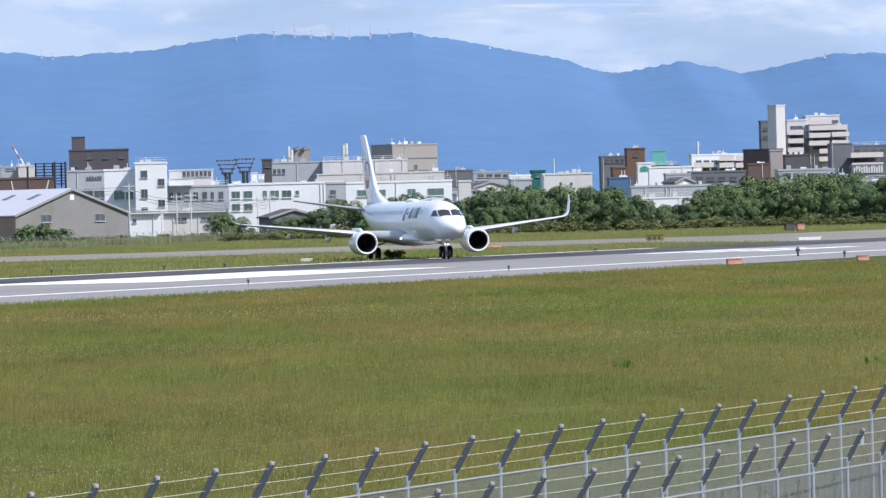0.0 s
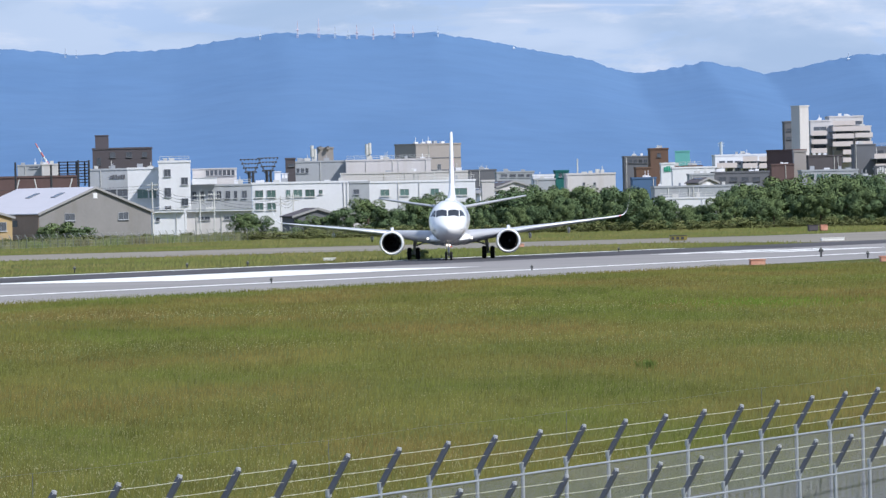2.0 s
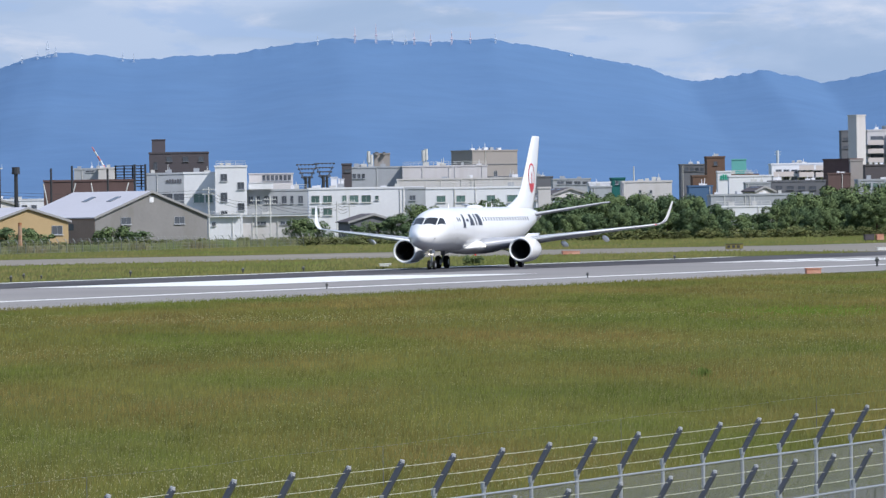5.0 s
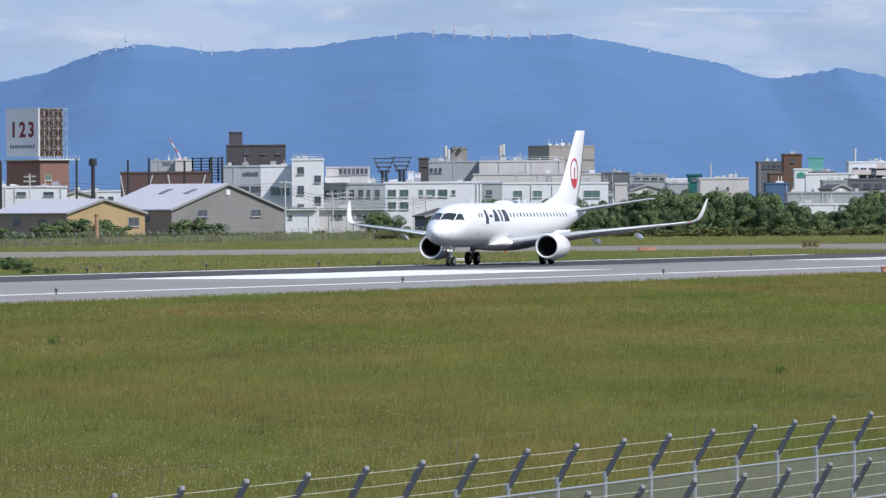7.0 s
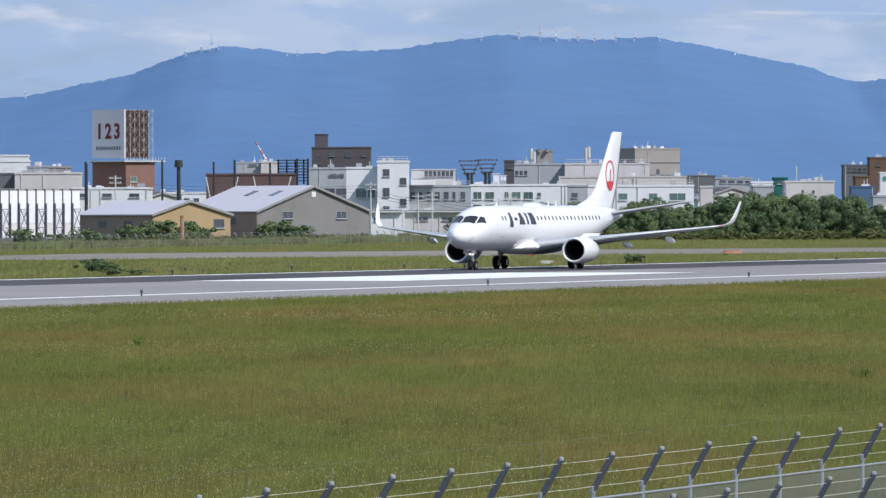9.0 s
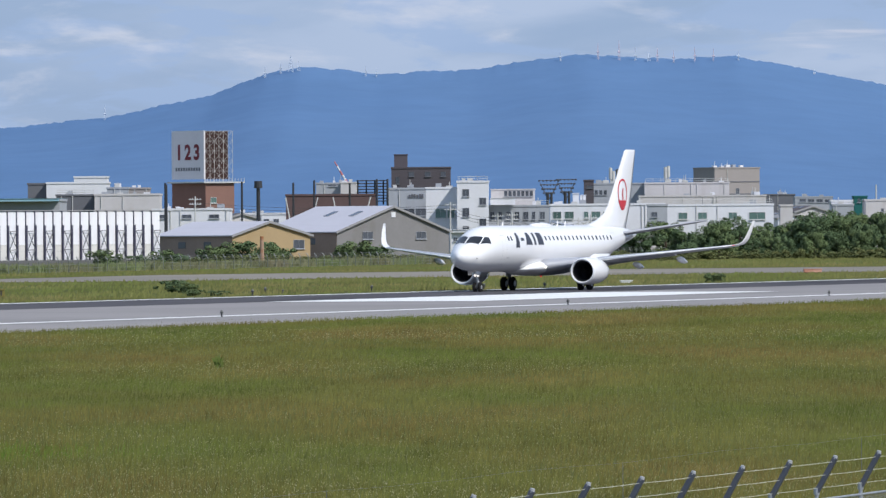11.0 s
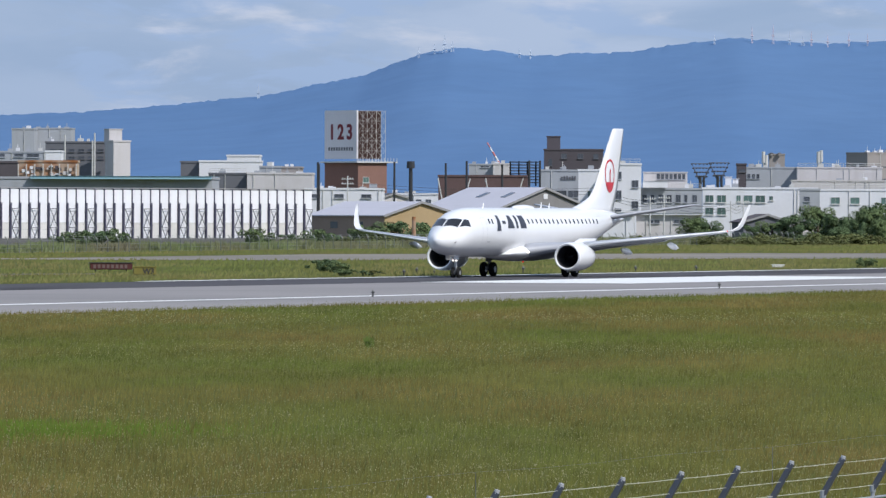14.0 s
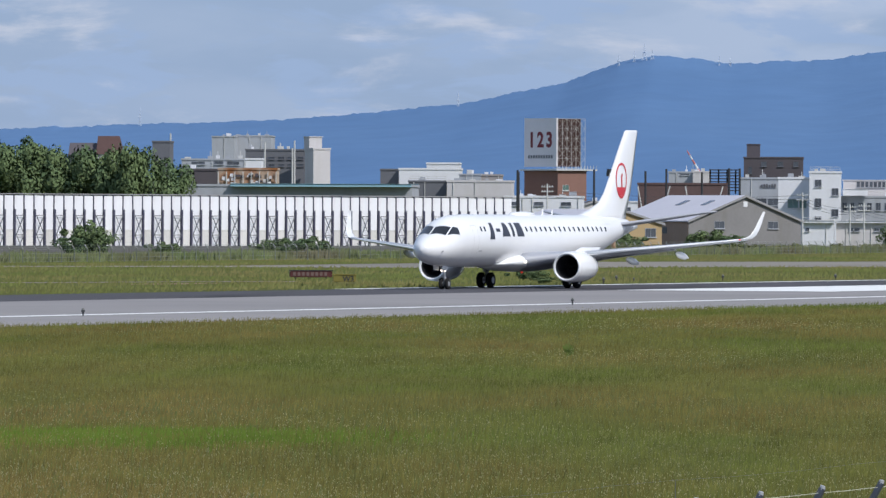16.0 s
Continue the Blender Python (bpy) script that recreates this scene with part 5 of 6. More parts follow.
def billboard():
    """Two-sided roof sign on a brick house: white panel on one side, open steel framing on the other."""
    ob = thing("billboard", pose(-61.0, 1500, 0, 0, 0, 40), "tall roof billboard with white panel and steel framing", "billboard")
    wide, left = 6.95, 10.3
    bm = bmesh.new()
    box(bm, -0.25, 0, 0.1, left, 14.75, 24.1)
    panel = part("sign_panel", bm, M_signwhite, ob, "faded white sign panel")
    for k, digit in enumerate("123"):
        curve = bpy.data.curves.new("digit", "FONT")
        curve.body, curve.size, curve.extrude, curve.align_x, curve.offset = digit, 4.0, 0.03, "CENTER", 0.13
        text = new("digit", curve)
        me = bpy.data.meshes.new_from_object(text)
        bpy.data.objects.remove(text)
        me.materials.append(M_signtext)
        # the digits lie on the panel, read from its open side
        shared("digit", me, panel, Matrix.Translation((-0.285, left * (0.77 - 0.27 * k), 18.6)) @ pose(0, 0, 0, 90, 0, -90))
    bm = bmesh.new()
    for k in range(10):
        v = left * 0.12 + k * left * 0.078
        box(bm, -0.275, -0.254, left - v - 0.5, left - v, 16.35, 17.0)
    part("small_print", bm, M_dgwall, panel, "row of dark bars of small print")
    bm = bmesh.new()
    nx, nz = 3, 5
    for i in range(nx + 1):
        u = 0.15 + (wide - 0.3) * i / nx
        rod(bm, (u, 0.2, 14.2), (u, 0.2, 24.1), 0.04, None, 6)
        rod(bm, (u, 1.6, 14.2), (u, 1.6, 24.1), 0.03, None, 6)
    for k in range(nz + 1):
        z = 14.4 + 9.6 * k / nz
        rod(bm, (0, 0.2, z), (wide, 0.2, z), 0.03, None, 6)
        for i in range(nx + 1):
            u = 0.15 + (wide - 0.3) * i / nx
            rod(bm, (u, 0.2, z), (u, 1.6, z), 0.025, None, 5)
    for i in range(nx):
        for k in range(nz):
            u0, u1 = 0.15 + (wide - 0.3) * i / nx, 0.15 + (wide - 0.3) * (i + 1) / nx
            z0, z1 = 14.4 + 9.6 * k / nz, 14.4 + 9.6 * (k + 1) / nz
            rod(bm, (u0, 0.2, z0), (u1, 0.2, z1), 0.026, None, 5)
            rod(bm, (u1, 0.2, z0), (u0, 0.2, z1), 0.026, None, 5)
    part("steel_frame", bm, M_steelpale, ob, "pale open steel lattice")
    bm = bmesh.new()
    box(bm, 0.1, wide - 0.1, 1.7, 1.85, 14.75, 24.0)
    part("back_sheet", bm, M_backsheet, ob, "dark brown back sheeting")
    bm = bmesh.new()
    box(bm, -0.8, wide + 2.2, -0.6, left + 0.8, 14.0, 14.25)
    for k in range(14):
        rod(bm, (-0.7 + k * 0.75, -0.55, 14.25), (-0.7 + k * 0.75, -0.55, 14.95), 0.05, None, 5)
    part("walkway", bm, M_steelpale, ob, "pale steel walkway")
    house = thing("brick_house", pose(-61.0, 1500, 0, 0, 0, 40), "red-brown brick roof house under the billboard", "building")
    bm = bmesh.new()
    box(bm, 0, 7.0, 0, 10.6, 0, 13.9)
    part("wall", bm, M_brick, house)
    window(house, 1.2, 10.2, 1.4, 1.0, M_wingreen)
    bm = bmesh.new()
    box(bm, -0.2, 7.2, -0.2, 10.8, 13.9, 14.0)
    part("coping", bm, M_maroon, house)


billboard()


def floodlight(x, y, h):
    ob = thing("floodlight_tower", pose(x, y, 0), "dark steel floodlight tower with a wide lamp rack", "tower", "floodlight towers")
    bm = bmesh.new()
    rod(bm, (-0.3, 0, 0), (-0.25, 0, h - 2.5), 0.35, 0.3, 8)
    rod(bm, (0.6, 0, 0), (0.5, 0, h - 2.5), 0.3, 0.25, 8)
    part("shaft", bm, M_steelblack, ob)
    bm = bmesh.new()
    for k in range(4):
        z, w = h - 2.6 + k * 0.85, 1.1 + 0.3 * k
        rod(bm, (-w, 0, z), (w, 0, z), 0.09, None, 6)
        for i in range(6):
            u = -w + 2 * w * i / 5
            rod(bm, (u, -0.1, z), (u, -0.3, z - 0.1), 0.13, 0.2, 8)
        for s in (-1, 1):
            rod(bm, (0, 0, h - 4.0), (s * w, 0, z), 0.05, None, 5)
    part("lamp_rack", bm, M_dgwall, ob)


floodlight(5.4, 1600, 14.7)
floodlight(9.0, 1600, 14.9)


M_cranered = material("faded_red_crane_paint", (0.55, 0.2, 0.2), 0.7, vary=0.1)


def crane():
    ob = thing("tower_crane", pose(-42.5, 1900, 0), "red and white luffing crane jib", "crane")
    bm = bmesh.new()
    rod(bm, (0, 0, 0), (0, 0, 16.3), 0.4, 0.35, 8)
    part("mast", bm, M_steelpale, ob)
    for k in range(5):
        a, b = k / 5, (k + 1) / 5
        bm = bmesh.new()
        rod(bm, (-3.3 * a, 0, 16 + 5.6 * a), (-3.3 * b, 0, 16 + 5.6 * b), 0.34 - 0.04 * k, 0.32 - 0.04 * k, 6)
        part("jib_section", bm, M_cranered if k % 2 == 0 else M_wwall, ob)


crane()


def tiled_house():
    ob = thing("house", pose(-140.0, 1350, 0), "grey house with a brown pitched roof above the trees", "house")
    for x0, x1, e, r, deep, mat in ((0.0, 6.6, 14.9, 17.6, 8, M_gwall), (5.0, 9.0, 15.6, 18.8, 6, M_beige)):
        bm = bmesh.new()
        box(bm, x0, x1, 0 if x0 else 0.6, deep, 0, e)
        part("wall", bm, mat, ob)
        bm = bmesh.new()
        y0 = -0.3 if x0 else 0.3
        skin(bm, [[(x, y0, e), (x, deep + 0.3, e), (x - (0.6 if x > x0 + 1 else 0), deep / 2, r)] for x in (x0 - 0.2, x1 + 0.2)])
        part("roof", bm, M_brownroof if x0 else M_roofdark, ob, "brown pitched roof")
    window(ob, 6.6, 13.6, 0.9, 1.1, M_winglass)


tiled_house()


def struts():
    ob = thing("scaffold", pose(-40.5, 1329, 0), "pale slanted struts before the dark hoarding", "frame")
    for k, u in enumerate((0.8, 4.6, 8.9, 13.6)):
        bm = bmesh.new()
        rod(bm, (u, -0.3, 6.6), (u + (1.0 if k % 2 else -0.7), -0.2, 10.3), 0.12, None, 6)
        part("strut", bm, M_steelpale, ob)
    bm = bmesh.new()
    for k in range(8):
        rod(bm, (12.4 + (k % 4) * 1.45, 1.4, 9), (12.4 + (k % 4) * 1.45, 1.4, 13.2), 0.13, None, 6)
        rod(bm, (12.2, 1.4, 9.6 + 0.5 * k), (17.6, 1.4, 9.6 + 0.5 * k), 0.1, None, 6)
    part("lattice", bm, M_steelblack, ob, "dark open steel scaffold")


struts()

def bars(name, x, y, z, w, h, n, mat, label):
    ob = thing(name, pose(x, y, z), label, "sign")
    for k in range(n):
        bm = bmesh.new()
        box(bm, w * k / n, w * (k + 0.72) / n, -0.06, -0.003, 0, h * (1.0 if k % 3 else 0.8))
        part("bar", bm, mat, ob)


M_bardull = material("dull_sign_paint", (0.15, 0.1, 0.09), 0.6, vary=0.1)
M_barpale = material("pale_sign_paint", (0.6, 0.6, 0.62), 0.6, vary=0.05)
bars("wall_sign", -20.79, 1419.9, 10.47, 2.88, 0.72, 6, M_dgwall, "row of grey bars of lettering on the wall")
bars("wall_sign", 92.54, 1639.9, 10.35, 1.92, 1.14, 4, M_greenmark, "green marks on the white sign block")
bars("hoarding_sign", 124.06, 1479.9, 8.37, 5.7, 1.36, 12, M_barpale, "row of pale bars of lettering on the hoarding")


# ---- panelled wall on the boundary ----
M_panel = material("white_wall_panel", (0.82, 0.825, 0.87), 0.6, vary=0.04, scale=0.4, fine=0.04, fine_scale=2, spread=0.03, stains=((0.55, 0.54, 0.53), 0.3, (0.8, 0.8, 0.1)))
M_panelgrey = material("grey_concrete_panel", (0.68, 0.67, 0.655), 0.85, vary=0.12, scale=0.5, fine=0.08, fine_scale=2, spread=0.1, stains=((0.33, 0.31, 0.29), 0.4, (1, 1, 0.4)))
M_plinth = material("dark_concrete_footing", (0.13, 0.13, 0.135), 0.9, vary=0.2, scale=0.3, fine=0.1, fine_scale=2)
M_navysteel = material("dark_navy_steel", (0.06, 0.06, 0.1), 0.6, vary=0.1)


def panel_wall():
    pitch, bays, high = 1.713, 74, 7.2
    turn = math.degrees(math.atan2(70, 57.9))
    ob = thing("panel_wall", pose(-106.5, 950, 0, 0, 0, turn) @ pose(-20 * pitch, 0, 0), "long white panelled screen wall with dark steel frames", "wall", "", "structure")

    def mesh(name, boxes, mat):
        bm = bmesh.new()
        for b in boxes:
            box(bm, *b)
        me = bpy.data.meshes.new(name)
        bm.to_mesh(me)
        bm.free()
        me.materials.append(mat)
        return me

    full = mesh("panel", [(0.07, pitch - 0.07, 0, 0.2, 3.0, high)], M_panel)
    low = mesh("concrete_panel", [(0.07, pitch - 0.07, 0, 0.18, 0.7 * k + 0.01, 0.7 * (k + 1)) for k in range(4)] + [(0.07, pitch - 0.07, 0, 0.18, 2.81, 2.99)], M_panelgrey)
    lowwhite = mesh("panel", [(0.07, pitch - 0.07, 0, 0.2, 0, 2.99)], M_panel)
    post = mesh("steel_post", [(-0.06, 0.06, -0.12, 0.3, 0, high + 0.12), (-0.12, 0.12, -0.3, -0.122, 0, 5.5)], M_navysteel)
    bm = bmesh.new()
    for a, b in (((0.2, 4.75), (pitch - 0.2, 4.75)), ((0.2, 2.35), (pitch - 0.2, 2.35)), ((0.2, 0.1), (pitch - 0.2, 0.1))):
        rod(bm, (a[0], -0.3, a[1]), (b[0], -0.3, b[1]), 0.045, None, 5)
    for z0, z1 in ((2.4, 4.75), (0.1, 2.35)):
        rod(bm, (0.2, -0.3, z0), (pitch - 0.2, -0.3, z1), 0.05, None, 5)
        rod(bm, (pitch - 0.2, -0.3, z0), (0.2, -0.3, z1), 0.05, None, 5)
    brace = bpy.data.meshes.new("cross_brace")
    bm.to_mesh(brace)
    bm.free()
    brace.materials.append(M_dgwall)
    for k in range(bays):
        m = pose(k * pitch, 0, 0)
        shared("panel", full, ob, m)
        shared("steel_post", post, ob, m)
        if k % 2:
            shared("panel", lowwhite, ob, m)
            shared("cross_brace", brace, ob, m)
        else:
            shared("concrete_panel", low, ob, m)
    bm = bmesh.new()
    box(bm, -0.2, bays * pitch, -0.15, 0.4, high + 0.12, high + 0.24)
    part("coping", bm, M_roofgrey, ob)
    bm = bmesh.new()
    box(bm, -0.2, bays * pitch - 0.1, 0.5, 0.8, 0, high)
    part("backing", bm, M_gwall, ob)
    bm = bmesh.new()
    box(bm, -0.3, bays * pitch, -0.75, -0.35, 0, 1.0)
    part("plinth", bm, M_plinth, ob, "dark grey concrete footing wall")


panel_wall()

# ---- trees and shrubs ----
M_leaf = material("dark_green_leaves", (0.098, 0.15, 0.078), 0.85, vary=0.4, scale=0.3, fine=0.15, fine_scale=1.5, island=0.12, tint=(0.112, 0.158, 0.075))
M_leaf2 = material("mid_green_leaves", (0.13, 0.185, 0.09), 0.85, vary=0.4, scale=0.3, fine=0.15, fine_scale=1.5, island=0.12, tint=(0.135, 0.175, 0.07))
M_scrub = material("yellow_green_scrub_leaves", (0.15, 0.18, 0.07), 0.85, vary=0.5, scale=0.3, fine=0.15, fine_scale=1.5, island=0.12, tint=(0.17, 0.17, 0.08))
M_bark = material("grey_brown_bark", (0.10, 0.08, 0.06), 0.9, vary=0.2, scale=2, bump=0.02)


def crown_mesh(seed, count, leaf, mat, low, top):
    """Many small leaves gathered in uneven clumps, in a unit-high crown."""
    rng = np.random.default_rng(seed)
    lobes = 22
    c = np.stack([rng.normal(0, 0.22, lobes), rng.normal(0, 0.22, lobes), rng.uniform(low, top, lobes)], 1)
    c[:, :2] *= (1.15 - np.abs(c[:, 2:3] - 0.45))
    r = rng.uniform(0.09, 0.2, lobes)
    which = rng.integers(0, lobes, count)
    d = rng.normal(0, 1, (count, 3))
    d /= np.linalg.norm(d, axis=1)[:, None]
    p = c[which] + d * r[which][:, None] * rng.uniform(0.55, 1.08, count)[:, None] ** 0.7
    p[:, 2] = np.maximum(p[:, 2], 0.03)
    a = rng.normal(0, 1, (count, 3))
    a /= np.linalg.norm(a, axis=1)[:, None]
    n = d * 0.8 + rng.normal(0, 0.6, (count, 3))
    b = np.cross(n, a)
    b /= np.linalg.norm(b, axis=1)[:, None] + 1e-6
    a = np.cross(b, n)
    a /= np.linalg.norm(a, axis=1)[:, None] + 1e-6
    s = leaf * rng.uniform(0.6, 1.4, count)[:, None]
    v = np.stack([p - a * s, p + b * s * 0.6, p + a * s, p - b * s * 0.6], 1)
    me = bpy.data.meshes.new("crown")
    # leaves of a clump face outwards and up together
    face = d * 0.9 + np.array([0, 0, 0.35]) + rng.normal(0, 0.25, (count, 3))
    face /= np.linalg.norm(face, axis=1)[:, None]
    turned = np.einsum("ij,ij->i", np.cross(v[:, 1] - v[:, 0], v[:, 2] - v[:, 0]), face) < 0
    v[turned] = v[turned][:, ::-1]
    me.from_pydata(v.reshape(-1, 3), [], (np.arange(count)[:, None] * 4 + np.arange(4)[None]))
    me.materials.append(mat)
    me.shade_smooth()
    me.normals_split_custom_set_from_vertices(np.repeat(face, 4, axis=0))
    return me


def plant(name, label, category, group, seed, count, leaf, mat, low, top, trunk):
    ob = thing(name, pose(0, 0, 0), label, category, group)
    if trunk:
        rng = random.Random(seed)
        bm = bmesh.new()
        rod(bm, (0, 0, -0.02), (0.01, 0, 0.3), 0.035, 0.024, 8)
        rod(bm, (0.01, 0, 0.3), (0.0, 0.01, 0.75), 0.024, 0.008, 8)
        part("trunk", bm, M_bark, ob)
        for k in range(6):
            bm = bmesh.new()
            a, z = k * 1.1 + rng.random(), 0.22 + 0.07 * k
            rod(bm, (0.01, 0, z), (0.2 * math.cos(a), 0.2 * math.sin(a), z + 0.16), 0.013, 0.004, 6)
            part("limb", bm, M_bark, ob)
    crown = new("crown", crown_mesh(seed, count, leaf, mat, low, top))
    crown.parent = ob
    return ob


SPARE = []
for k in range(4):
    SPARE.append(plant("tree", "leafy green tree in the boundary tree belt", "tree", "trees along the boundary", 11 + k, 9000, 0.021, (M_leaf, M_leaf2)[k % 2], 0.12, 0.86, True))
SHRUBS = [plant("shrub", "dense green shrub by the boundary fence", "shrub", "shrubs along the boundary", 31 + k, 2600, 0.034, (M_leaf2, M_leaf)[k % 2], 0.0, 0.7, False) for k in range(3)]
SCRUB = [plant("shrub", "low yellow-green scrub by the boundary fence", "shrub", "scrub along the boundary", 51 + k, 2200, 0.03, M_scrub, 0.0, 0.7, False) for k in range(2)]
used_plants = set()


def set_plant(store, k, x, y, h, w):
    src = store[k % len(store)]
    m = pose(x, y, 0, 0, 0, (k * 77) % 360)
    ob = copy_thing(src, m) if src.name in used_plants else src
    used_plants.add(src.name)
    ob.matrix_basis = m
    ob.scale = (w, w, h)
    return ob


belt = ((21.5, 3.0), (23, 5.0), (26, 5.7), (29, 5.0), (33, 4.7), (36, 5.8), (40, 6.2), (44, 6.0), (47, 5.7), (50, 6.3), (53.5, 6.4), (55.5, 5.2), (57.5, 3.4), (62, 3.4), (64, 5.3), (68, 6.0), (71, 6.2), (75, 7.0), (80, 7.6), (85, 7.3), (90, 7.3), (97, 7.0))
rng = random.Random(4)
k = 0
for row, (dist, drop) in enumerate(((1185, 1.0), (1165, 0.86), (1150, 0.62))):
    b = 21.5 + row * 0.8
    while b < 96:
        h = float(np.interp(b, [p[0] for p in belt], [p[1] for p in belt])) * drop * rng.uniform(0.86, 1.1)
        set_plant(SPARE, k, b / 1000 * dist, dist + rng.uniform(-6, 6), h * 1.1, h * rng.uniform(1.0, 1.35))
        k += 1
        b += rng.uniform(2.2, 3.3)
for b, h, w, d in ((15.5, 4.0, 5, 1150), (18.3, 5.2, 5, 1160), (20.3, 4.2, 5, 1155), (2.4, 3.6, 4.4, 1140), (4.6, 3.1, 4, 1140), (12.5, 3.0, 4, 1150), (10.2, 2.6, 4, 1150)):
    set_plant(SPARE, k, b / 1000 * d, d, h * 1.08, w * 1.3)
    k += 1
# tall trees behind the panelled wall
for b, h, w in ((-118, 14, 13), (-114, 13.2, 13), (-111.5, 13.6, 11), (-108.6, 14.9, 9.5), (-106.6, 13.2, 9), (-102.6, 13.2, 11), (-99.6, 12.8, 10), (-96.6, 11.9, 8), (-94.2, 13.4, 8.5), (-92.3, 12.0, 8.5), (-90.4, 9.5, 6.5), (-104.9, 11, 9)):
    set_plant(SPARE, k, b / 1000 * 1110, 1110 + rng.uniform(-8, 8), h * 1.12, w * 1.15)
    k += 1
for b, h, w, d in ((-22.6, 3.1, 4.2, 1120), (-20.2, 3.3, 4.5, 1120), (-18.3, 2.6, 3.6, 1118), (-40.0, 2.8, 3.5, 1100), (-37.5, 3.3, 4.5, 1105), (-34.5, 3.5, 4.8, 1105), (-31.8, 3.0, 4.6, 1100), (-46.0, 2.4, 3.4, 990), (-44.6, 1.9, 2.6, 985),
                   (-101.8, 4.4, 4.4, 945), (-100.0, 3.6, 4.0, 942), (-103.5, 2.4, 3.4, 930), (-91.0, 1.7, 3.6, 950), (-78.0, 2.0, 3.4, 960), (-75.0, 2.3, 3.8, 962), (-72.2, 2.4, 4.2, 965), (-53.8, 2.5, 3.6, 985), (-49.5, 1.8, 3.0, 985)):
    set_plant(SHRUBS, k, b / 1000 * d, d, h * 1.15, w * 1.25)
    k += 1
# hedge between the fence and the sheds
b = -49.0
while b < 20:
    set_plant(SCRUB, k, b / 1000 * 1090, 1090 + rng.uniform(-4, 4), rng.uniform(0.9, 1.7), rng.uniform(3.5, 6.0))
    k += 1
    b += rng.uniform(1.8, 3.0)
# low undergrowth before the tree belt
b = 8.0
while b < 97:
    set_plant(SCRUB, k, b / 1000 * 1118, 1118 + rng.uniform(-5, 5), rng.uniform(1.2, 2.1), rng.uniform(4.0, 6.5))
    k += 1
    b += rng.uniform(2.2, 3.6)
for x, y, h, w in ((-25.2, 563, 1.0, 1.5), (-24.2, 562, 0.85, 1.4), (-22.6, 534, 0.5, 1.3), (-21.2, 536, 0.4, 1.2), (15.2, 634, 0.85, 1.0), (15.9, 634, 0.8, 0.9), (-29.0, 650, 0.5, 1.2)):
    set_plant(SHRUBS, k, x, y, h * 1.15, w * 1.3)
    k += 1

# ---- boundary fence far off ----
M_fencepost = material("pale_concrete_post", (0.33, 0.34, 0.34), 0.8, vary=0.1, scale=2)
M_fencelow = material("weathered_green_grey_post", (0.15, 0.17, 0.15), 0.85, vary=0.15, scale=2)
M_wire = material("galvanised_wire", (0.22, 0.25, 0.24), 0.6, 0.4, vary=0.1)


def far_fence():
    ob = thing("boundary_fence", pose(0, 0, 0), "long low mesh fence with pale bent posts", "fence")
    bm = bmesh.new()
    rod(bm, (0, 0, 0), (0, 0, 1.35), 0.05, 0.045, 6)
    me = bpy.data.meshes.new("post")
    bm.to_mesh(me)
    bm.free()
    me.materials.append(M_fencelow)
    bm = bmesh.new()
    rod(bm, (0, 0, 1.352), (-0.25, -0.2, 1.75), 0.06, 0.045, 6)
    arm = bpy.data.meshes.new("post_arm")
    bm.to_mesh(arm)
    bm.free()
    arm.materials.append(M_fencepost)
    n, pts = 150, []
    for k in range(n):
        s = 660 + 3.6 * k
        p = fence_spot(s, 340 + (s - 690) * 0.1)
        pts.append(p)
        shared("post", me, ob, Matrix.Translation(p))
        shared("post_arm", arm, ob, Matrix.Translation(p))
    bm = bmesh.new()
    for a, b in zip(pts, pts[1:]):
        for z in (0.1, 0.5, 0.9, 1.3, 1.5, 1.7):
            rod(bm, a + Vector((0, 0, z)), b + Vector((0, 0, z)), 0.01, None, 3, False)
        for j in range(4):
            p = a.lerp(b, j / 4)
            rod(bm, p, p + Vector((0, 0, 1.3)), 0.008, None, 3, False)
    tagged(part("mesh", bm, M_wire, ob, "grey wire mesh"), kind="stuff")


far_fence()

# ---- near perimeter fences ----
M_galv = material("galvanised_steel_post", (0.42, 0.44, 0.48), 0.45, 0.55, vary=0.12, scale=3, fine=0.08, fine_scale=25)
M_arm = material("dull_grey_steel_arm", (0.105, 0.115, 0.15), 0.55, 0.3, vary=0.15, scale=4, fine=0.1, fine_scale=30)
M_cap = material("white_plastic_cap", (0.42, 0.43, 0.47), 0.5, vary=0.05)
M_barb = material("pale_fence_wire", (0.6, 0.6, 0.5), 0.5, 0.2, vary=0.1)
M_mesh = material("coated_wire_mesh", (0.19, 0.2, 0.23), 0.7, 0.0, vary=0.1)


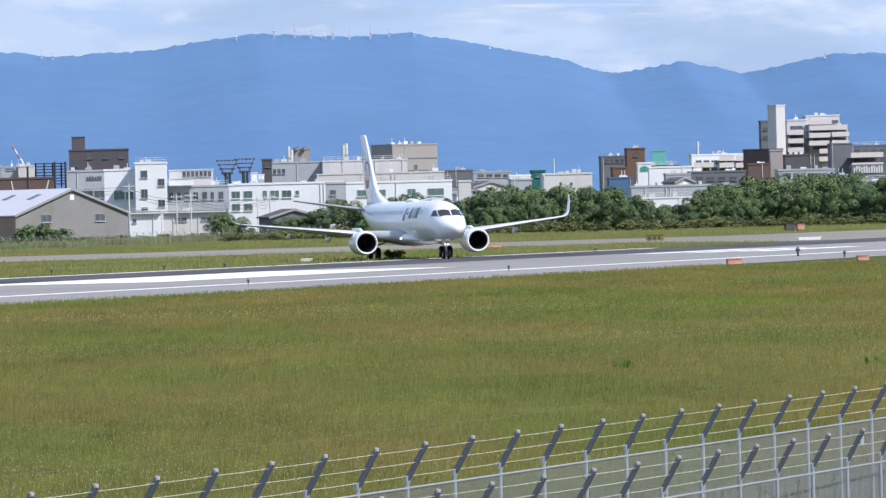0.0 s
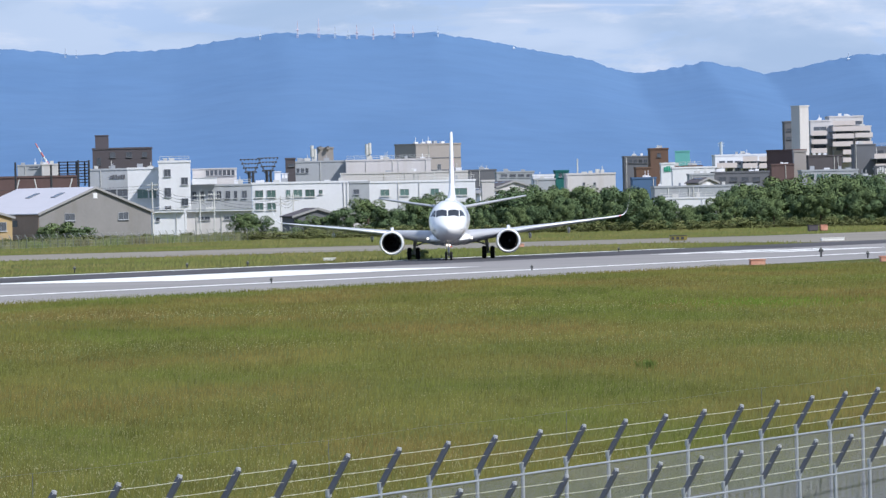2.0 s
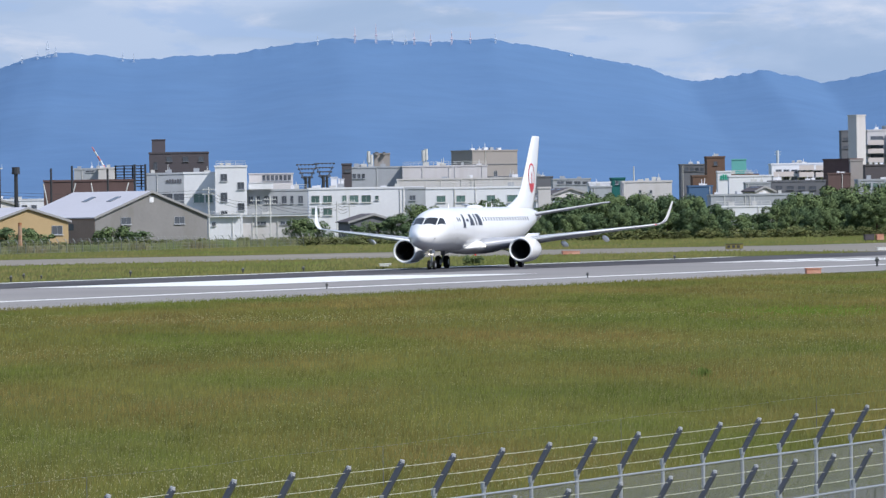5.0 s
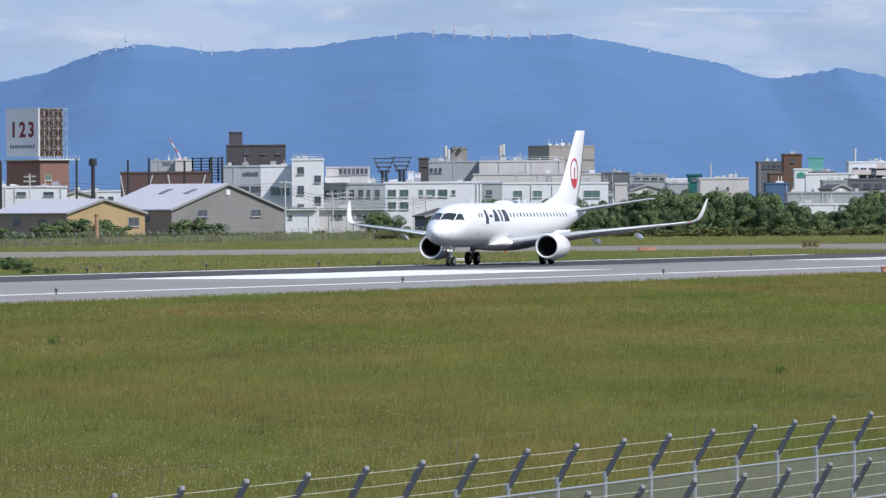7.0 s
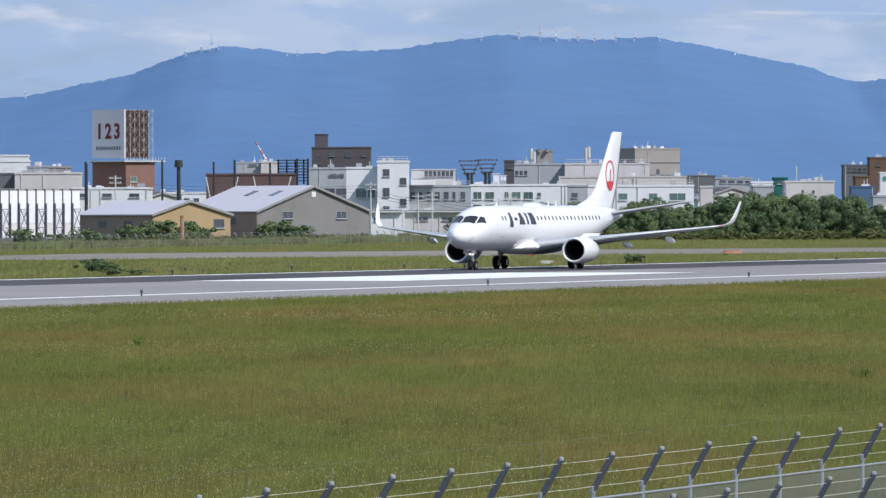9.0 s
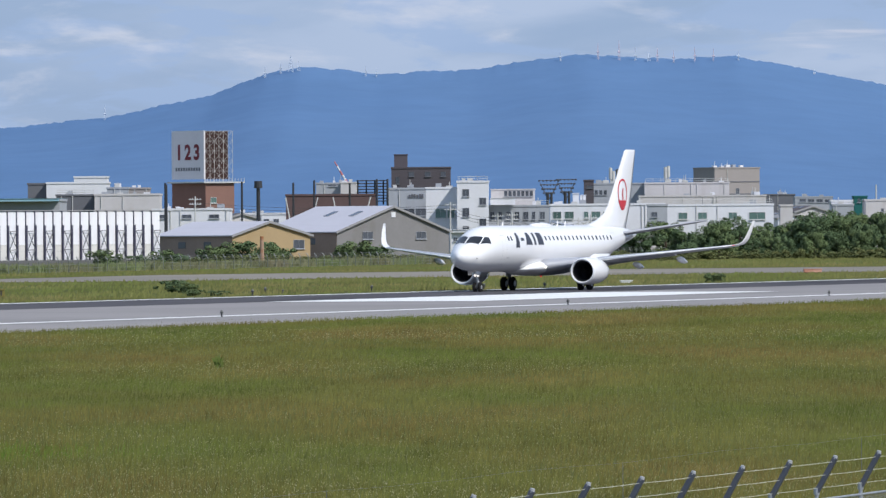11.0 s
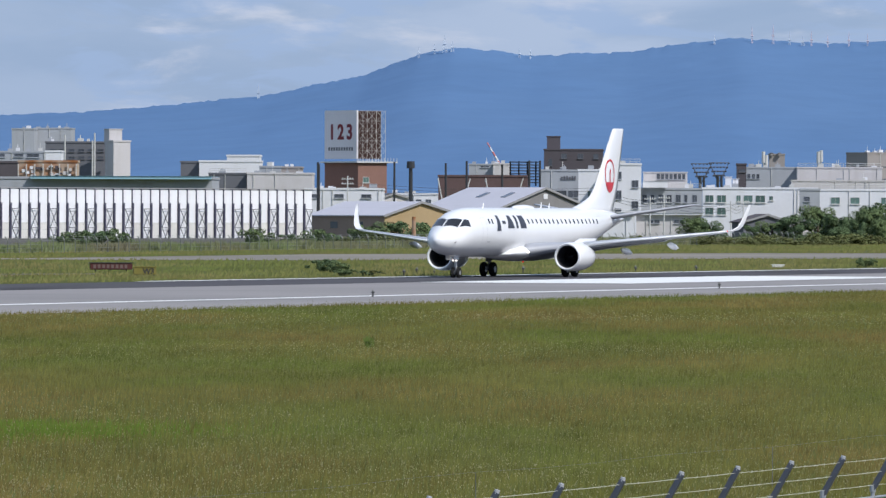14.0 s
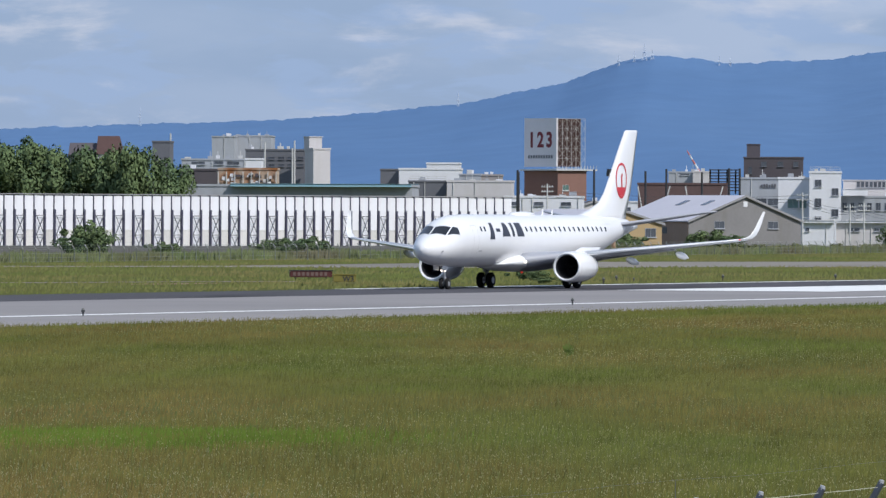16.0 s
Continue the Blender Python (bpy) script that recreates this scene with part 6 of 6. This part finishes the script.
def near_fence(s0, n, q_of, top, floor, label, dense):
    """Posts 2 m apart with arms leaning outwards, three strained wires, a rail and a wire mesh below."""
    ob = thing("perimeter_fence", pose(0, 0, 0), label, "fence", "perimeter fences")
    base = top - 0.40
    out = -FENCE_ACROSS * 0.23

    def shape(name, mat, make):
        bm = bmesh.new()
        make(bm)
        me = bpy.data.meshes.new(name)
        bm.to_mesh(me)
        bm.free()
        me.materials.append(mat)
        return me

    def arm_shape(bm):
        a, b = Vector((0, 0, base)), out + Vector((0, 0, top))
        q = (b - a).to_track_quat("Z", "Y")
        h = (b - a).length
        m = Matrix.Translation(a) @ q.to_matrix().to_4x4()
        box(bm, -0.026, 0.026, -0.028, -0.016, 0, h, m)
        box(bm, -0.026, 0.026, 0.016, 0.028, 0, h, m)
        box(bm, -0.026, -0.016, -0.016, 0.016, 0, h, m)

    post = shape("post", M_galv, lambda bm: rod(bm, (0, 0, floor), (0, 0, base + 0.02), 0.023, None, 10))
    arm = shape("arm", M_arm, arm_shape)
    cap = shape("cap", M_cap, lambda bm: rod(bm, out * 0.97 + Vector((0, 0, top - 0.015)), out * 1.02 + Vector((0, 0, top + 0.025)), 0.028, 0.025, 10))
    clamp = shape("clamp", M_galv, lambda bm: rod(bm, (0, 0, base - 0.03), (0, 0, base + 0.05), 0.034, None, 10))
    pts = []
    for k in range(n):
        s = s0 + 1.886 * k
        p = fence_spot(s, q_of(s))
        pts.append(p)
        m = Matrix.Translation(p)
        shared("post", post, ob, m)
        a = shared("arm", arm, ob, m)
        shared("cap", cap, a, Matrix.Identity(4))
        shared("clamp", clamp, ob, m)
    for f in (0.12, 0.5, 0.88):
        bm = bmesh.new()
        off = out * (f - 0.02) + Vector((0, 0, base + (top - base) * f))
        for a, b in zip(pts, pts[1:]):
            mid = a.lerp(b, 0.5) + off - Vector((0, 0, 0.004))
            rod(bm, a + off, mid, 0.003, None, 5, False)
            rod(bm, mid, b + off, 0.003, None, 5, False)
            for j in range(2, 16, 3):
                c = a.lerp(b, j / 16) + off - Vector((0, 0, 0.004 * (1 - abs(j / 8 - 1))))
                rod(bm, c - Vector((0.006, 0, 0.012)), c + Vector((0.006, 0, 0.012)), 0.0025, None, 3, False)
        part("strained_wire", bm, M_barb, ob, "pale barbed wire")
    for z in (base - 0.09,):
        bm = bmesh.new()
        skin(bm, [[p + FENCE_ALONG * 0.01 + Vector((0.014 * math.cos(c), 0, z + 0.014 * math.sin(c))) for c in [k * math.pi / 4 for k in range(8)]] for p in pts])
        part("rail", bm, M_galv, ob)
    bm = bmesh.new()
    first, last = pts[0], pts[-1]
    run = (last - first).length
    z1, tall = base - 0.1, base - 0.1 - max(floor, base - 1.6)
    n_w = int(run / dense)
    for k in range(n_w):
        for s in (-1, 1):
            f0, f1 = k / n_w, (k + s * tall / dense) / n_w
            if not 0 <= f1 <= 1:
                continue
            rod(bm, first.lerp(last, f0) + Vector((0, 0, z1)), first.lerp(last, f1) + Vector((0, 0, z1 - tall)), 0.0014, None, 3, False)
    tagged(part("wire_mesh", bm, M_mesh, ob, "grey wire mesh panel"), kind="stuff")
    return ob


first_fence = near_fence(59.26, 30, lambda s: 24.70 + s * 0.0377, 1.65, -0.6, "galvanised fence with bent arms and barbed wire", 0.04)
near_fence(62.9, 27, lambda s: 26.98 + max(0.0, s - 86) * 0.033, 1.2, -0.6, "lower galvanised fence with bent arms and barbed wire", 0.04)
bm = bmesh.new()
over = [fence_spot(59.26 + 1.886 * j, 26.92 + 1.886 * j * 0.0377, 1.83 + 0.012 * math.sin(j * 1.7)) for j in range(30)]
skin(bm, [[p + Vector((0.0013 * math.cos(c), 0, 0.0013 * math.sin(c))) for c in (0, 2.1, 4.2)] for p in over])
for p in over[::5]:
    rod(bm, p - Vector((0, 0, 0.42)), p, 0.004, 0.003, 5)
part("sensor_wire", bm, M_arm, first_fence, "thin dark wire above the fence")
tag_at = fence_spot(99.7, 27.45, 0.98)
tag_thing = thing("fence_tag", Matrix.Translation(tag_at), "small white tag hanging on the fence", "tag")
bm = bmesh.new()
box(bm, -0.022, 0.022, -0.004, 0.004, 0, 0.12)
part("plate", bm, M_cap, tag_thing)

# ---- airfield lights and signs ----
M_lightbody = material("dark_light_fitting", (0.05, 0.05, 0.05), 0.5, 0.3, vary=0.1)
M_lens = material("clear_lens", (0.18, 0.18, 0.16), 0.2, vary=0.05)
M_sigorange = material("faded_orange_paint", (0.55, 0.26, 0.19), 0.7, vary=0.12, scale=2, tint=(0.6, 0.34, 0.26))
M_sigred = material("dark_red_sign_face", (0.085, 0.02, 0.018), 0.5, vary=0.1, scale=2)
M_sigyel = material("dull_yellow_sign_face", (0.2, 0.17, 0.035), 0.5, vary=0.1, scale=2)


def edge_light(s, q, size):
    ob = thing("edge_light", Matrix.Translation(runway_spot(s, q)), "small dark runway edge light", "light", "runway edge lights")
    bm = bmesh.new()
    rod(bm, (0, 0, 0), (0, 0, 0.25 * size), 0.05 * size, None, 8)
    part("stem", bm, M_lightbody, ob)
    bm = bmesh.new()
    rod(bm, (0, 0, 0.25 * size), (0, 0, 0.36 * size), 0.12 * size, 0.1 * size, 10)
    part("head", bm, M_lightbody, ob)
    bm = bmesh.new()
    rod(bm, (0, 0, 0.36 * size), (0, 0, 0.46 * size), 0.08 * size, 0.05 * size, 10)
    part("lens", bm, M_lens, ob)


for s in (255, 311.6, 370.2, 424.3, 475.2):
    edge_light(s, 146.7, 0.8)
for x, y, size in ((-11.0, 566, 1.0), (-2.9, 577, 1.0), (1.6, 583.5, 1.0), (-18.5, 532.5, 1.0), (-18.3, 553, 1.0), (42.4, 555, 1.5), (44.0, 534, 1.1), (-17.0, 551, 0.7), (33.0, 655, 1.0)):
    edge_light(x * ALONG.x + y * ALONG.y, x * ACROSS.x + y * ACROSS.y, size)


def ground_box(x, y, w, h, d, mat, label, name, writing=0, bar_mat=None):
    ob = thing(name, pose(x, y, 0, 0, 0, 8), label, name.split("_")[-1])
    bm = bmesh.new()
    for u in (-w * 0.36, w * 0.36):
        rod(bm, (u, 0, 0), (u, 0, h * 0.3), 0.04, None, 6)
    part("leg", bm, M_lightbody, ob)
    bm = bmesh.new()
    vs = box(bm, -w / 2, w / 2, -d / 2, d / 2, h * 0.22, h)
    bmesh.ops.bevel(bm, geom=bm.edges[:], offset=min(0.05, h * 0.08), segments=2, affect="EDGES")
    part("body", bm, mat, ob)
    bm = bmesh.new()
    box(bm, -w / 2 - 0.05, w / 2 + 0.05, -d / 2 - 0.04, d / 2 + 0.04, h, h + 0.06)
    part("lid", bm, M_lightbody if writing else mat, ob)
    for k in range(writing):
        bm = bmesh.new()
        u = -w * 0.42 + w * 0.84 * k / writing
        box(bm, u, u + w * 0.84 / writing * 0.6, -d / 2 - 0.02, -d / 2 - 0.003, h * 0.4, h * 0.85)
        part("bar", bm, bar_mat, ob)
    return ob


ground_box(33.4, 490, 0.95, 0.42, 0.5, M_sigorange, "faded orange equipment box in the grass", "equipment_box")
ground_box(41.9, 494.6, 0.75, 0.4, 0.5, M_sigorange, "faded orange equipment box in the grass", "equipment_box")
ground_box(71.5, 948, 1.2, 0.85, 0.8, M_brown, "dark brown equipment box in the grass", "equipment_box")
ground_box(72.8, 948, 0.9, 0.85, 0.8, M_sigorange, "faded orange equipment box in the grass", "equipment_box")
ground_box(28.0, 755, 1.7, 0.36, 0.6, M_sigorange, "long low faded orange marker block", "marker_block")
ground_box(46.4, 799, 1.8, 0.62, 0.35, M_sigyel, "dull yellow taxiway sign board", "taxiway_sign", 3, M_lightbody)
ground_box(-40.9, 565, 3.1, 0.6, 0.35, M_sigred, "dark red runway sign board with pale bars", "runway_sign", 8, M_bardull)
lettered_sign = ground_box(-35.5, 521.6, 1.55, 0.62, 0.35, M_sigyel, "dull yellow taxiway sign board with black letters", "taxiway_sign")
letters = bpy.data.curves.new("letters", "FONT")
letters.body, letters.size, letters.extrude, letters.align_x, letters.offset = "W3", 0.5, 0.01, "CENTER", 0.012
text = new("letters", letters)
text_mesh = bpy.data.meshes.new_from_object(text)
bpy.data.objects.remove(text)
text_mesh.materials.append(M_lightbody)
shared("letters", text_mesh, lettered_sign, pose(0.25, -0.19, 0.2, 90, 0, 0))
ground_box(8.3, 628, 0.9, 0.22, 0.6, M_paint, "low white marker block in the grass", "marker_block")
ground_box(58.2, 747, 2.2, 0.3, 0.5, M_paint, "low white barrier block by the apron", "barrier_block")

# ---- meadow ----
blades("tall_meadow_grass", 330000, field, 0.155, 0.017, M_blade, 7, "tall green and yellow meadow grass")
seed_heads(42000)
blades("rough_strip_grass", 70000, far_strips, 0.22, 0.05, M_strip, 8, "rough green grass beyond the runway")


def green_patches(rng, count):
    """Two lusher patches of the meadow."""
    a = np.stack([rng.normal(-14.5, 2.6, count), rng.normal(151, 3.2, count)], 1)
    b = np.stack([rng.normal(21.6, 2.2, count // 4), rng.normal(318, 7, count // 4)], 1)
    return np.concatenate([a, b])


M_lush = material("lush_green_blades", (0.082, 0.13, 0.02), 0.8, vary=0.4, scale=0.08, fine=0.2, fine_scale=0.4, island=0.2)
blades("lush_grass", 9000, green_patches, 0.17, 0.018, M_lush, 10, "brighter lush green patches of meadow grass")


def fence_growth(rng, count):
    """Overgrown verge just behind the boundary fence."""
    s = rng.uniform(655, 1205, count)
    q = 340 + (s - 690) * 0.1 + rng.uniform(0.5, 4.5, count)
    return np.stack([s * FENCE_ALONG.x + q * FENCE_ACROSS.x, s * FENCE_ALONG.y + q * FENCE_ACROSS.y], 1)


M_growth = material("dull_overgrown_stems", (0.12, 0.15, 0.065), 0.9, vary=0.5, scale=0.08, fine=0.25, fine_scale=0.4, island=0.25, tint=(0.13, 0.12, 0.075))
blades("fence_overgrowth", 26000, fence_growth, 0.95, 0.1, M_growth, 12, "dull green overgrowth along the boundary fence")


M_weed = material("dull_weed_leaves", (0.085, 0.12, 0.03), 0.85, vary=0.3, scale=2)


def weed(x, y, h, w, seed):
    ob = thing("weed_clump", pose(x, y, 0), "tall dark green weed clump in the meadow", "weed", "weeds in the meadow")
    r = random.Random(seed)
    bm = bmesh.new()
    for k in range(80):
        a, lean = r.uniform(0, 6.28), r.uniform(0.05, 0.5)
        hh = h * r.uniform(0.5, 1.1)
        px, py = r.uniform(-w, w) * 0.5, r.uniform(-w, w) * 0.5
        v = [bm.verts.new(p) for p in ((px - 0.009, py, 0), (px + 0.009, py, 0), (px + lean * hh * math.cos(a) * 0.5 + 0.012, py + 0.3 * lean * math.sin(a), hh * 0.7), (px + lean * hh * math.cos(a), py + lean * hh * math.sin(a), hh))]
        bm.faces.new((v[0], v[1], v[2]))
        bm.faces.new((v[0], v[2], v[3]))
    leaves = part("leaves", bm, M_weed, ob)
    leaves.data.shade_smooth()
    leaves.data.normals_split_custom_set_from_vertices([(0.15, -0.4, 0.9)] * len(leaves.data.vertices))


for x, y, h, w in ((-9.7, 248, 0.4, 0.25), (10.7, 199, 0.27, 0.5), (17.0, 196, 0.25, 0.9)):
    weed(x, y, h, w, int(y))

# ---- what moves ----
# seconds, place of the main wheels in x and y, and the turn of the nose from the line towards the stand
PLANE = (
    (0.0, 16.80, 632.7, -10.46),
    (0.5, 17.36, 629.1, -7.19),
    (1.0, 17.71, 625.7, -3.97),
    (1.5, 17.86, 622.5, -0.75),
    (2.0, 17.87, 619.4, 2.41),
    (2.5, 17.75, 616.6, 5.56),
    (3.0, 17.52, 613.8, 8.36),
    (3.5, 17.09, 611.2, 10.75),
    (4.0, 16.60, 608.5, 13.11),
    (6.5, 12.52, 593.7, 19.01),
    (7.0, 11.48, 590.5, 19.45),
    (7.5, 10.46, 587.4, 19.81),
    (8.0, 9.38, 584.1, 20.11),
    (8.5, 8.23, 580.9, 20.37),
    (9.0, 7.02, 577.6, 20.68),
    (9.5, 5.80, 574.2, 20.87),
    (10.0, 4.50, 570.8, 21.06),
    (12.5, -3.31, 549.6, 20.19),
    (13.0, -5.30, 543.9, 19.99),
    (13.5, -7.50, 537.7, 19.66),
    (14.0, -9.92, 530.9, 19.48),
    (14.5, -12.59, 523.3, 19.46),
    (15.0, -15.49, 515.1, 19.54),
    (15.5, -18.66, 506.3, 19.55),
    (16.0, -22.03, 496.9, 19.68),
)


def motions():
    walk(plane, [(t, pose(x, y, 0, 0, 0, -90 - h)) for t, x, y, h in PLANE])
    ts, xs, ys = ([r[k] for r in PLANE] for k in range(3))
    way = [0.0]
    for k in range(1, len(PLANE)):
        way.append(way[-1] + math.hypot(xs[k] - xs[k - 1], ys[k] - ys[k - 1]))
    for hub, r in plane_wheels:
        rows = []
        for k in range(int(16 * FPS) + 1):
            t = k / FPS
            rows.append((t, Matrix.Translation(hub.location) @ pose(0, 0, 0, 0, math.degrees(float(np.interp(t, ts, way)) / max(r, 0.5)), 0)))
        walk(hub, rows)


motions()
